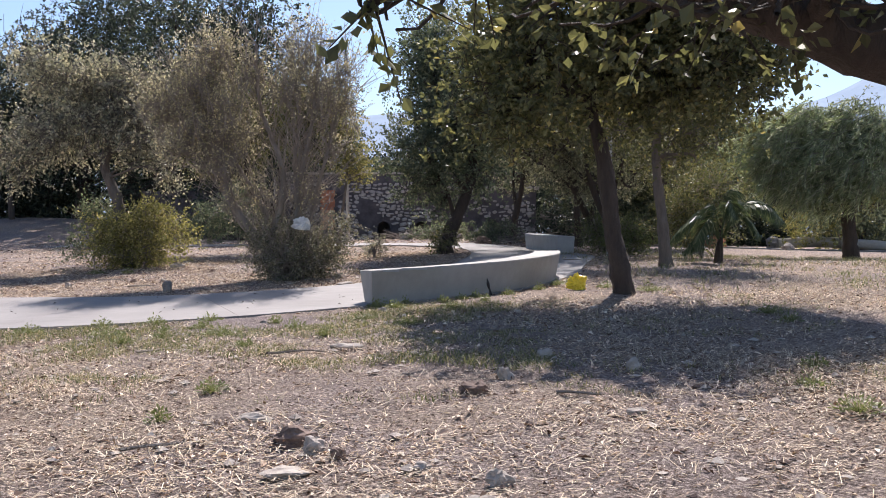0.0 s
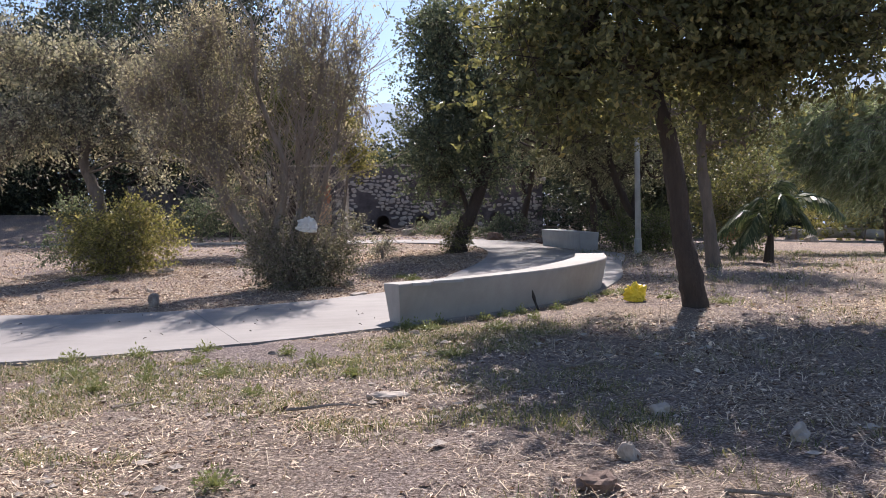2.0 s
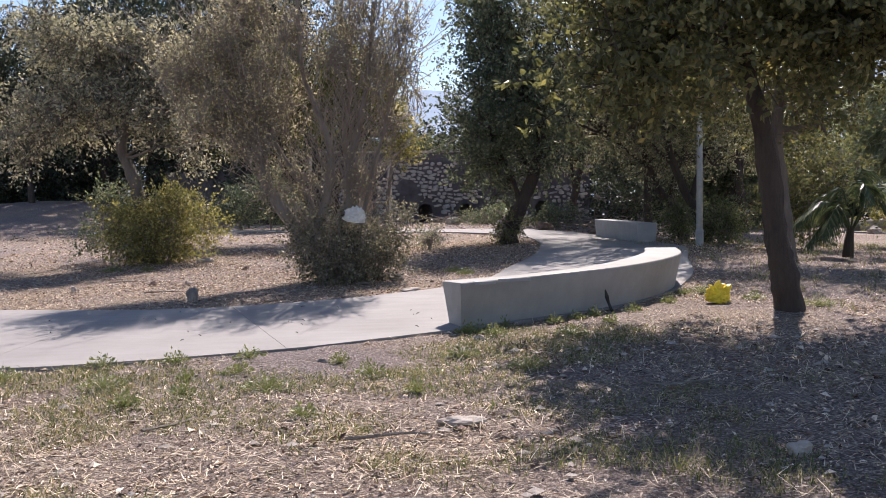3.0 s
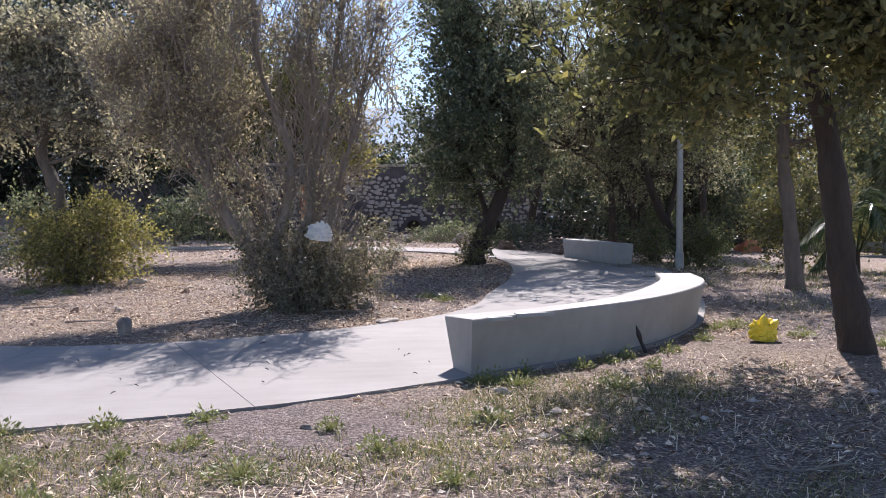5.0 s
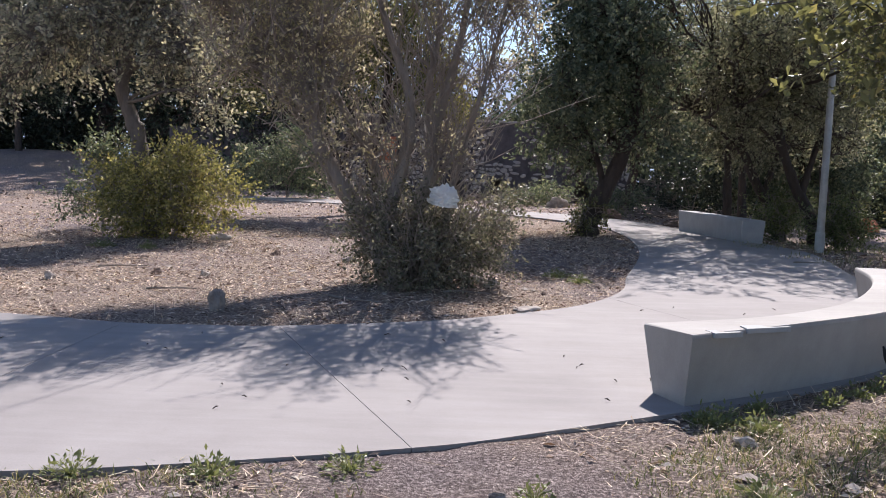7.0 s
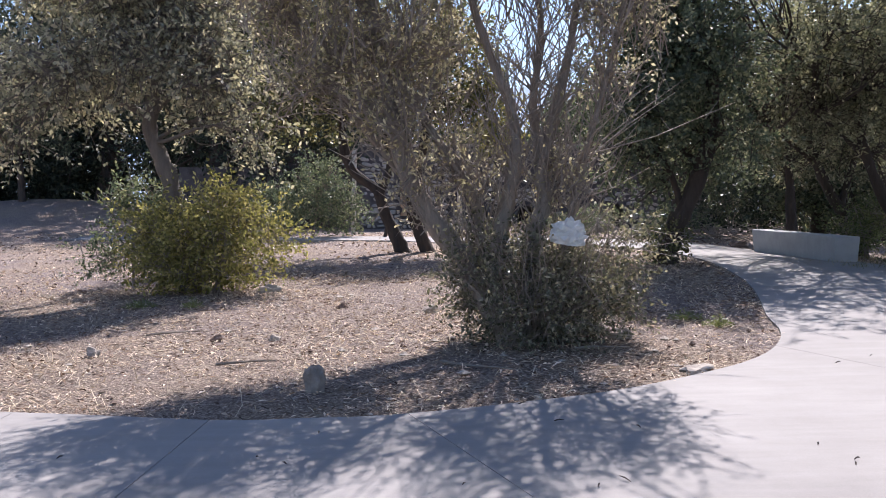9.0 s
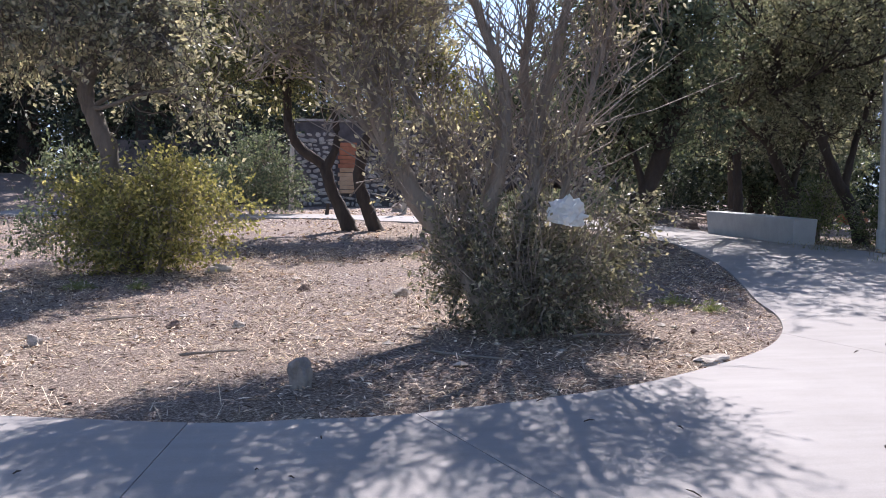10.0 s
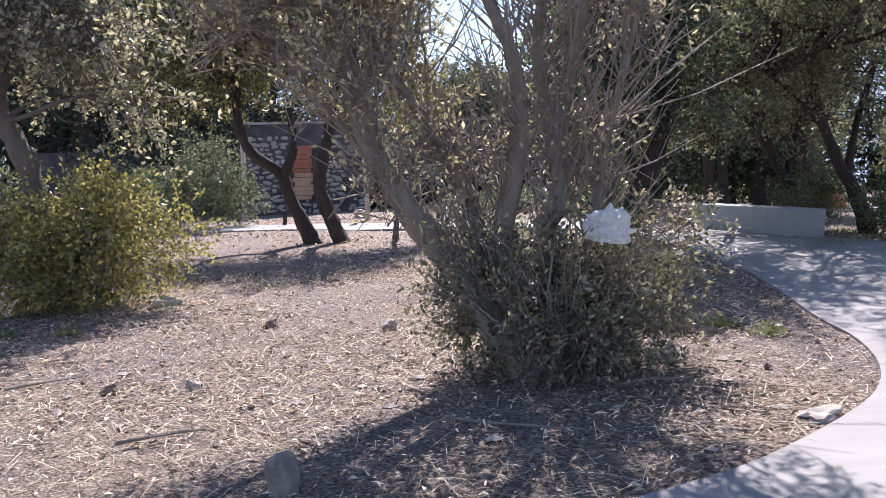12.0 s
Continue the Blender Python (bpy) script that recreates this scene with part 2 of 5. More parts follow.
def tube(geo, pts, radii, sides=6, rough=0.0):
    pts, radii = np.asarray(pts, float), np.asarray(radii, float)
    k = len(pts)
    t = np.gradient(pts, axis=0)
    t /= np.linalg.norm(t, axis=1)[:, None] + 1e-9
    ref = np.array([0.0, 0, 1]) if abs(t[0][2]) < 0.9 else np.array([1.0, 0, 0])
    a = np.cross(t, ref)
    a /= np.linalg.norm(a, axis=1)[:, None] + 1e-9
    b = np.cross(t, a)
    ang = np.arange(sides) * 2 * math.pi / sides
    r = radii[:, None] * (1 + rough * rng.uniform(-1, 1, (k, sides)) if rough else np.ones((k, sides)))
    v = pts[:, None] + r[..., None] * (np.cos(ang)[None, :, None] * a[:, None] + np.sin(ang)[None, :, None] * b[:, None])
    i, j = np.meshgrid(np.arange(k - 1), np.arange(sides), indexing="ij")
    j2 = (j + 1) % sides
    f = np.stack([i * sides + j, i * sides + j2, (i + 1) * sides + j2, (i + 1) * sides + j], -1).reshape(-1, 4)
    geo.add(v.reshape(-1, 3), f)


def unit(v):
    return v / (np.linalg.norm(v, axis=-1, keepdims=True) + 1e-9)


def leaves(geo, c, length, width, toward=None, bias=0.0, flat=0.0):
    """One folded four-cornered leaf at each place of c."""
    n = len(c)
    d = unit(rng.normal(size=(n, 3)) + (0 if toward is None else bias * toward))
    up = rng.normal(size=(n, 3)) + np.array([0, 0, flat])
    s = unit(np.cross(d, up))
    nn = np.cross(s, d)
    L = (length * rng.uniform(0.65, 1.25, n))[:, None]
    W = (width * rng.uniform(0.7, 1.2, n))[:, None]
    q = np.stack([c, c + d * L * 0.5 + s * W * 0.5 + nn * W * 0.18, c + d * L, c + d * L * 0.5 - s * W * 0.5 + nn * W * 0.18], 1)
    geo.quads(q)


def in_blob(blob, n, shell=0.45):
    cx, cy, cz, rx, ry, rz = blob
    d = unit(rng.normal(size=(n, 3)))
    r = rng.uniform(0, 1, n) ** shell
    wob = np.array([1 + 0.5 * noise.noise(Vector(v * 2.6 + cx)) for v in d]) + rng.uniform(-0.06, 0.1, n)
    return np.array([cx, cy, cz]) + d * (r * wob)[:, None] * np.array([rx, ry, rz]), d


def sprays(geo_leaf, geo_twig, blob, n, per, length, leaf, width, droop=0.0, twig=0.004, outward=0.8, shell=0.45, twig_share=0.5):
    """Leafy twigs that fill a lobe of a crown."""
    p, d = in_blob(blob, n, shell)
    way = unit(outward * d + rng.normal(size=(n, 3)) * 0.6 + np.array([0, 0, -droop]))
    ln = length * rng.uniform(0.5, 1.4, n)
    u = rng.uniform(0, 1, (n, per))
    c = p[:, None] + way[:, None] * (u * ln[:, None])[..., None] + rng.normal(size=(n, per, 3)) * length * 0.08
    c[..., 2] -= droop * 0.3 * (u * ln[:, None]) ** 2
    leaves(geo_leaf, c.reshape(-1, 3), leaf, width, np.repeat(way, per, 0), 0.7)
    for i in range(int(n * twig_share)):
        e = p[i] + way[i] * ln[i]
        tube(geo_twig, [p[i] - way[i] * ln[i] * 0.6, p[i], e], [twig * 1.6, twig, twig * 0.4], 3)


def limb_line(a, b, sag=0.15, k=6):
    a, b = np.asarray(a, float), np.asarray(b, float)
    span = np.linalg.norm(b - a)
    u = np.linspace(0, 1, k)[:, None]
    w = rng.normal(size=3) * sag * span * 0.5
    w2 = rng.normal(size=3) * sag * span * 0.2
    return a + (b - a) * u + w * np.sin(u * math.pi) + w2 * np.sin(u * 2 * math.pi)


def tree(name, base, label, category, trunks, blobs, bark, leaf_mat, count=900, per=14, length=0.35, leaf=0.06, width=0.035,
         droop=0.0, group="", twig=0.005, shell=0.45, limbs=2, twig_share=0.5, limb_r=0.05, clumps=6):
    """A tree or shrub: stems, limbs that reach into the crown's lobes, and leafy twigs. All places are relative to its base."""
    top = thing(name, base, label, category, group)
    ends = []
    for pts, r0, r1 in trunks:
        g = Geo()
        line = smooth_line(pts, 5)
        u = np.linspace(0, 1, len(line))
        rad = r0 + (r1 - r0) * u + 0.35 * r0 * np.exp(-u * 14)
        tube(g, line, rad * rng.uniform(0.92, 1.1, len(line)), 12, 0.15)
        part("trunk", g.mesh("trunk", smooth=True), bark, top)
        ends.append(line)
    tops = np.concatenate([e[len(e) // 2:] for e in ends])
    total = sum(b[3] * b[4] * b[5] for b in blobs) ** 1.0
    gl, gt = Geo(), Geo()
    lobes = []
    for b in blobs:
        # each lobe breaks into smaller clumps of uneven size, with gaps between
        c, r = np.array(b[:3]), np.array(b[3:6])
        for _ in range(clumps):
            k = rng.uniform(0.34, 0.62)
            lobes.append((*(c + unit(rng.normal(size=3)) * r * rng.uniform(0.35, 0.85)), *(r * k)))
    whole = sum(v[3] * v[4] * v[5] for v in lobes) or 1.0
    for b in lobes:
        n = max(4, int(0.85 * count * b[3] * b[4] * b[5] / whole))
        sprays(gl, gt, b, n, per, length, leaf, width, droop, twig, shell=shell, twig_share=twig_share)
    for b in blobs:
        c = np.array(b[:3])
        start = tops[np.argmin(np.linalg.norm(tops - c, axis=1) + 0.8 * np.maximum(0, tops[:, 2] - c[2]))]
        for k in range(limbs):
            goal = c + unit(rng.normal(size=3)) * np.array(b[3:6]) * (0.15 if k == 0 else 0.6)
            line = limb_line(start, goal, 0.22, 7)
            g = Geo()
            tube(g, line, np.linspace(limb_r, limb_r * 0.25, 7), 6, 0.08)
            part("limb", g.mesh("limb", smooth=True), bark, top)
            for _ in range(9):
                a = line[rng.integers(2, 7)]
                q, _d = in_blob(b, 1, 0.35)
                tube(gt, limb_line(a, q[0], 0.2, 5), np.linspace(limb_r * 0.28, twig, 5), 4)
        n = max(8, int((0.15 if clumps else 1.0) * count * b[3] * b[4] * b[5] / total))
        sprays(gl, gt, b, n, per, length, leaf, width, droop, twig, shell=shell, twig_share=twig_share)
    part("branchwork", gt.mesh("branchwork"), bark, top)
    part("crown", gl.mesh("crown"), leaf_mat, top)
    return top


# ---- ground ----
def build_ground():
    g = Geo()
    xs = np.unique(np.concatenate([-600 + np.geomspace(1, 560, 14), np.arange(-40, -12, 1.0), np.arange(-12, 8, 0.11), np.arange(8, 40, 1.0), 600 - np.geomspace(1, 560, 14)]))
    ys = np.unique(np.concatenate([-300 + np.geomspace(1, 280, 10), np.arange(-20, 0, 1.0), np.arange(0, 27, 0.11), np.arange(27, 60, 0.6), 60 + np.geomspace(1, 900, 18)]))
    X, Y = np.meshgrid(xs, ys, indexing="ij")
    Z = gz(X, Y)
    near = (X > -13) & (X < 9) & (Y > -1) & (Y < 60)
    rough = np.zeros_like(Z)
    for (i, j) in np.argwhere(near):
        x, y = X[i, j], Y[i, j]
        rough[i, j] = 0.03 * noise.noise(Vector((x * 0.6, y * 0.6, 0))) + 0.016 * noise.noise(Vector((x * 2.7, y * 2.7, 4))) + 0.012 * noise.noise(Vector((x * 7, y * 7, 9)))
    Z = Z + rough
    n2 = len(ys)
    i, j = np.meshgrid(np.arange(len(xs) - 1), np.arange(n2 - 1), indexing="ij")
    f = np.stack([i * n2 + j, (i + 1) * n2 + j, (i + 1) * n2 + j + 1, i * n2 + j + 1], -1).reshape(-1, 4)
    g.add(np.stack([X, Y, Z], -1).reshape(-1, 3), f)
    tagged(part("ground", g.mesh("ground", smooth=True), M_GROUND), "dry sloping ground with straw, leaf litter and grey soil", "ground", kind="structure")


build_ground()

# Concrete path: pairs of edge points, camera side and far side, from west to the back of the plaza
PATH_PAIRS = [((-24, 11.6), (-24, 15.6)), ((-15, 10.7), (-15, 14.9)), ((-9, 10.42), (-9, 14.5)), ((-6.4, 10.34), (-6.4, 14.1)), ((-5.15, 10.33), (-5.0, 13.8)),
              ((-4.0, 10.45), (-4.4, 13.8)), ((-2.47, 10.9), (-3.75, 13.86)), ((-1.75, 11.25), (-2.6, 14.25)), ((-1.12, 11.6), (-1.95, 14.62)), ((-0.4, 12.02), (-1.2, 15.22)),
              ((0.74, 12.86), (-0.75, 15.85)), ((1.55, 13.95), (-0.45, 16.6)), ((2.0, 14.95), (-0.27, 17.5)), ((2.5, 16.5), (0.05, 18.7)), ((2.95, 18.7), (0.4, 20.2)),
              ((3.45, 20.8), (0.65, 22.0)), ((3.75, 22.5), (0.72, 23.8)), ((3.5, 24.3), (0.5, 25.6)), ((2.85, 26.4), (-0.3, 27.3)), ((1.3, 28.5), (-1.6, 28.7)),
              ((-2.6, 30.9), (-3.7, 29.6)), ((-5.2, 32.5), (-5.3, 31.0)), ((-8, 33.9), (-7.6, 31.9)), ((-15, 36.6), (-15, 34.4))]
JOINTS = [3, 4, 6, 10, 14, 16, 19, 21]


def build_path():
    top = tagged(thing("path", (0, 0, 0), "pale broom-finished concrete footpath widening into a plaza", "path"), kind="structure")
    cuts = [0] + JOINTS + [len(PATH_PAIRS) - 1]
    near = smooth_line([p[0] for p in PATH_PAIRS], 6)
    far = smooth_line([p[1] for p in PATH_PAIRS], 6)
    for a, b in zip(cuts[:-1], cuts[1:]):
        A, B = near[a * 6:b * 6 + 1].copy(), far[a * 6:b * 6 + 1].copy()
        for line in (A, B):
            line[0] += 0.0025 * unit(line[1] - line[0])
            line[-1] -= 0.0025 * unit(line[-1] - line[-2])
        g = Geo()
        k, m = len(A), 7
        grid = A[:, None] + (B - A)[:, None] * np.linspace(0, 1, m)[None, :, None]
        z = gz(grid[..., 0], grid[..., 1]) + 0.028
        topv = np.concatenate([grid, z[..., None]], -1).reshape(-1, 3)
        i, j = np.meshgrid(np.arange(k - 1), np.arange(m - 1), indexing="ij")
        f = np.stack([i * m + j, (i + 1) * m + j, (i + 1) * m + j + 1, i * m + j + 1], -1).reshape(-1, 4)
        g.add(topv, f)
        T = topv.reshape(k, m, 3)
        rim = np.concatenate([T[:, 0], T[-1, 1:], T[-2::-1, -1], T[0, -2:0:-1]])
        low = rim - np.array([0, 0, 0.14])
        r = len(rim)
        g.add(np.concatenate([rim, low]), [[q, r + q, r + (q + 1) % r, (q + 1) % r] for q in range(r)])
        part("slab", g.mesh("slab"), M_PATH, top)


build_path()


def build_far_road():
    g = Geo()
    A = smooth_line([(8.5, 40), (10.5, 37.6), (14, 36.6), (28, 35.5)], 6)
    B = A + np.array([0.3, 1.5])
    za, zb = gz(*A.T) + 0.05, gz(*B.T) + 0.05
    for i in range(len(A) - 1):
        g.quads([[(*A[i], za[i]), (*A[i + 1], za[i + 1]), (*B[i + 1], zb[i + 1]), (*B[i], zb[i])]])
        g.quads([[(*A[i], za[i] - 0.12), (*A[i + 1], za[i + 1] - 0.12), (*A[i + 1], za[i + 1]), (*A[i], za[i])]])
    tagged(part("road", g.mesh("road"), M_PATH), "pale concrete road strip beyond the trees", "road", kind="structure")


build_far_road()


def build_hills():
    g = Geo()
    az = np.radians(np.arange(-75, 76, 1.0))
    ring = []
    for a in az:
        deg = math.degrees(a)
        el = 8.6 - 0.8 * math.exp(-((deg - 17) / 7) ** 2) + 3.0 / (1 + math.exp(-(deg - 26) / 2)) + 0.3 * noise.noise(Vector((deg * 0.09, 0, 0))) + 0.2 * noise.noise(Vector((deg * 0.5, 3, 0)))
        col = []
        for k, u in enumerate(np.linspace(0, 1, 9)):
            d = 1300 + 900 * u
            h = 2200 * math.tan(radians(el)) * u ** 1.2 + (20 * noise.noise(Vector((deg * 0.3, k, 5))) if 0 < k < 8 else 0)
            col.append((d * math.sin(a), d * math.cos(a), h))
        ring.append(col)
    v = np.array(ring)
    n, m = v.shape[:2]
    i, j = np.meshgrid(np.arange(n - 1), np.arange(m - 1), indexing="ij")
    g.add(v.reshape(-1, 3), np.stack([i * m + j, (i + 1) * m + j, (i + 1) * m + j + 1, i * m + j + 1], -1).reshape(-1, 4))
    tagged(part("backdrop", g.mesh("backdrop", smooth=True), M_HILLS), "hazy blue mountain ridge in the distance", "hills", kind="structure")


build_hills()


# ---- benches ----
def build_bench(name, outer, inner, height, label, mat, taper=0.04, per=8):
    o, i = smooth_line(outer, per), smooth_line(inner, per)
    mid = 0.5 * (o + i)
    k = len(o)
    base = at(*mid[k // 2])
    profile = [(1 - taper, -0.1), (1 - taper, 0.02), (1.0, height - 0.025), (0.985, height - 0.008), (0.955, height)]
    g = Geo()
    rows = []
    for s in range(k):
        # the ends lean in a little towards the ground
        col = []
        tang = unit(mid[min(s + 1, k - 1)] - mid[max(s - 1, 0)])
        for side, line in ((1, o), (-1, i)):
            seq = profile if side == 1 else profile[::-1]
            for w, h in seq:
                p = mid[s] + (line[s] - mid[s]) * w
                if s in (0, k - 1):
                    inward = (height - h) * 0.1 + (0.012 if h >= height else 0)
                    p = p + tang * (inward if s == 0 else -inward)
                zz = float(gz(*mid[s])) + h
                col.append((*p, zz))
        rows.append(col)
    v = np.array(rows)
    m = v.shape[1]
    a, b = np.meshgrid(np.arange(k - 1), np.arange(m), indexing="ij")
    b2 = (b + 1) % m
    g.add(v.reshape(-1, 3), np.stack([a * m + b, a * m + b2, (a + 1) * m + b2, (a + 1) * m + b], -1).reshape(-1, 4))
    g.add(v[0], [list(range(m))[::-1]])
    g.add(v[-1], [list(range(m))])
    ob = part(name, g.mesh(name, base), mat)
    ob.matrix_world = Matrix.Translation(base)
    return tagged(ob, label, "bench", "benches round the plaza")


curved_bench = build_bench("concrete_bench", [(-0.93, 11.71), (-0.05, 12.28), (0.78, 12.88), (1.45, 13.68), (1.85, 14.5), (2.02, 15.5)],
            [(-1.12, 12.15), (-0.25, 12.5), (0.5, 13.13), (1.05, 13.95), (1.42, 14.75), (1.56, 15.42)], 0.46,
            "long curved grey concrete bench with a sunlit smooth top", M_BENCH, 0.36)
build_bench("concrete_bench", [(3.03, 23.86), (2.75, 25.1), (2.39, 26.33)], [(3.5, 23.97), (3.22, 25.25), (2.85, 26.45)], 0.47,
            "short grey concrete bench in tree shade by the lamp post", M_BLOCK, 0.07)



def bench_patch():
    g = Geo()
    for x, y, turn, w in [(-0.42, 12.1, 32, 0.2), (-0.72, 11.9, 32, 0.12)]:
        m = pose(*at(x, y, 0.455), 0, 0, turn)
        q = [m @ Vector(v) for v in [(-w, -0.075, 0.008), (w, -0.07, 0.008), (w * 0.8, 0.02, 0.01), (-w * 0.7, 0.035, 0.01)]]
        low = [v - Vector((0, 0, 0.03)) for v in q]
        g.add([tuple(v) for v in q + low], [[0, 1, 2, 3], [0, 4, 5, 1], [1, 5, 6, 2], [2, 6, 7, 3], [3, 7, 4, 0]])
    part("mortar_patch", g.mesh("mortar_patch", curved_bench.location), M_BLOCK, curved_bench, "darker grey mortar repair on the edge")


bench_patch()

# ---- stone building ----
WALL_Y, WALL_A, WALL_B, WALL_TOP = 42.0, -7.25, 4.35, 4.95
NICHES = [(-2.75, 2.45, 0.3), (-1.0, 2.4, 0.34), (2.3, 2.5, 0.34), (0.8, 2.45, 0.32)]


def box(g, x0, x1, y0, y1, z0, z1, jit=0.0):
    v = np.array([(x, y, z) for z in (z0, z1) for y in (y0, y1) for x in (x0, x1)], float)
    if jit:
        v += rng.uniform(-jit, jit, v.shape)
    g.add(v, [[0, 2, 3, 1], [4, 5, 7, 6], [0, 1, 5, 4], [2, 6, 7, 3], [0, 4, 6, 2], [1, 3, 7, 5]])


def stone_mesh(w, h, d):
    """A rough squared stone with a bulging face towards -y."""
    bm = bmesh.new()
    bmesh.ops.create_cube(bm, size=1.0)
    bmesh.ops.subdivide_edges(bm, edges=bm.edges[:], cuts=1, use_grid_fill=True)
    for v in bm.verts:
        r = v.co.length
        v.co = v.co * (0.56 / max(r, 0.5)) * (1 + random.uniform(-0.1, 0.1)) if r > 0.6 else v.co * (1 + random.uniform(-0.06, 0.06))
        v.co = Vector((v.co.x * w * 1.12, v.co.y * d, v.co.z * h * 1.12))
    me = bpy.data.meshes.new("stone")
    bm.to_mesh(me)
    bm.free()
    me.materials.append(M_STONE)
    return me


def build_wall():
    zb = float(gz(-2, WALL_Y)) - 0.3
    top = tagged(thing("wall_north", (0, WALL_Y, 0), "old rubble stone kiln wall with dark arched holes", "wall"), kind="structure")
    g = Geo()
    xs = np.arange(WALL_A, WALL_B + 0.01, 0.0999)
    zs = np.arange(zb, WALL_TOP + 0.01, 0.1)
    for x in xs[:-1]:
        for z in zs[:-1]:
            cx, cz = x + 0.05, z + 0.05
            if any(abs(cx - nx) < r and (cz < nz or (cx - nx) ** 2 + (cz - nz) ** 2 < r * r) for nx, nz, r in NICHES):
                continue
            g.quads([[(x, 0, z), (x + 0.1, 0, z), (x + 0.1, 0, z + 0.1), (x, 0, z + 0.1)]])
    zt = zs[-1]
    xe = xs[-1]
    g.quads([[(WALL_A, 0, zt), (xe, 0, zt), (xe, 2.2, zt), (WALL_A, 2.2, zt)], [(WALL_A, 2.2, zb), (WALL_A, 0, zb), (WALL_A, 0, zt), (WALL_A, 2.2, zt)],
             [(xe, 0, zb), (xe, 2.2, zb), (xe, 2.2, zt), (xe, 0, zt)], [(WALL_A, 2.2, zb), (xe, 2.2, zb), (xe, 2.2, zt), (WALL_A, 2.2, zt)]])
    part("core", g.mesh("core"), M_MORTAR, top)
    for nx, nz, r in NICHES:
        g = Geo()
        ang = np.linspace(0, math.pi, 9)
        line = [(nx + r, zb)] + [(nx + r * math.cos(a), nz + r * math.sin(a)) for a in ang] + [(nx - r, zb)]
        for (xa, za), (xb, z2) in zip(line[:-1], line[1:]):
            g.quads([[(xa, -0.04, za), (xb, -0.04, z2), (xb, 0.9, z2), (xa, 0.9, za)]])
            o = lambda x, z: (nx + (x - nx) * 1.35, -0.04, nz + (z - nz) * (1.35 if z > nz else 1))
            g.quads([[(xa, -0.04, za), o(xa, za), o(xb, z2), (xb, -0.04, z2)]])
        g.add([(x, 0.9, z) for x, z in line], [list(range(len(line)))])
        part("arched_hole", g.mesh("arched_hole"), M_MORTAR, top, "dark arched hole lined with mortar")
    g = Geo()
    for x in np.arange(WALL_A - 0.05, WALL_B, 0.62):
        box(g, x, x + 0.6, -0.06, 0.5, WALL_TOP, WALL_TOP + 0.07 + random.uniform(0, 0.02), 0.008)
    part("coping", g.mesh("coping"), M_STONE, top, "pale weathered coping stones")
    kinds = [stone_mesh(random.uniform(0.2, 0.38), random.uniform(0.12, 0.18), 0.16) for _ in range(12)]
    rest, made, z = Geo(), 0, zb + 0.35
    while z < WALL_TOP - 0.35:
        x = WALL_A + random.uniform(0, 0.2)
        while x < WALL_B - 0.15:
            w = random.uniform(0.12, 0.36)
            cx, cz = x + w / 2, z + random.uniform(-0.055, 0.055)
            clear = all((cx - nx) ** 2 + (cz - nz) ** 2 > (r * 1.5) ** 2 and not (cz < nz and abs(cx - nx) < r * 1.4) for nx, nz, r in NICHES)
            missing = noise.noise(Vector((cx * 0.7, cz * 0.9, 2))) > 0.19 or (cx > -0.6 and cx < 3.0 and random.random() < 0.5)
            if clear and not missing and not (-5.75 < cx < -4.95 and cz > 2.3):
                m = pose(cx, random.uniform(0.0, 0.045), cz, 0, random.uniform(-16, 16), random.uniform(-6, 6)) @ Matrix.Diagonal((w / 0.32, 1, random.uniform(0.55, 1.1), 1))
                kind = random.choice(kinds)
                if made < 300 and cx < 1.0:
                    part("stone", kind, M_STONE, top).matrix_basis = m
                    made += 1
                else:
                    rest.add([tuple(m @ v.co) for v in kind.vertices], [list(p.vertices) for p in kind.polygons])
            x += w + random.uniform(0.01, 0.05)
        z += 0.165
    tagged(part("stonework", rest.mesh("stonework"), M_STONE, top), kind="stuff")
    # red brick jamb with an ochre lower half
    for k in range(12):
        g = Geo()
        zz = 2.35 + 0.155 * k
        box(g, -5.7 + 0.06 * (k % 2), -5.02 - 0.06 * (k % 3 == 0), -0.12, 0.1, zz, zz + 0.14, 0.01)
        part("brick", g.mesh("brick"), M_BRICK if k > 5 else M_CLAY, top)
    return top


build_wall()


def build_back_wall():
    g = Geo()
    box(g, -14.5, -7.4, 43.5, 44.1, float(gz(-9, 43)) - 0.4, 4.3, 0.03)
    tagged(part("wall_west", g.mesh("wall_west"), M_MORTAR), "low dark rubble wall beside the kiln", "wall", kind="structure")


build_back_wall()


def build_fence():
    x0, y0 = 4.6, 42.6
    top = thing("slat_fence", at(x0, y0), "grey slatted wooden fence panel beside the stone wall", "fence")
    for k in range(6):
        g = Geo()
        box(g, 0, 1.5, -0.02, 0.02, 0.28 + 0.17 * k, 0.37 + 0.17 * k, 0.012)
        part("slat", g.mesh("slat"), M_WOOD, top)
    for x in (0.05, 0.75, 1.45):
        g = Geo()
        box(g, x - 0.05, x + 0.05, 0.022, 0.1, -0.1, 1.4)
        part("post", g.mesh("post"), M_WOOD, top)


build_fence()


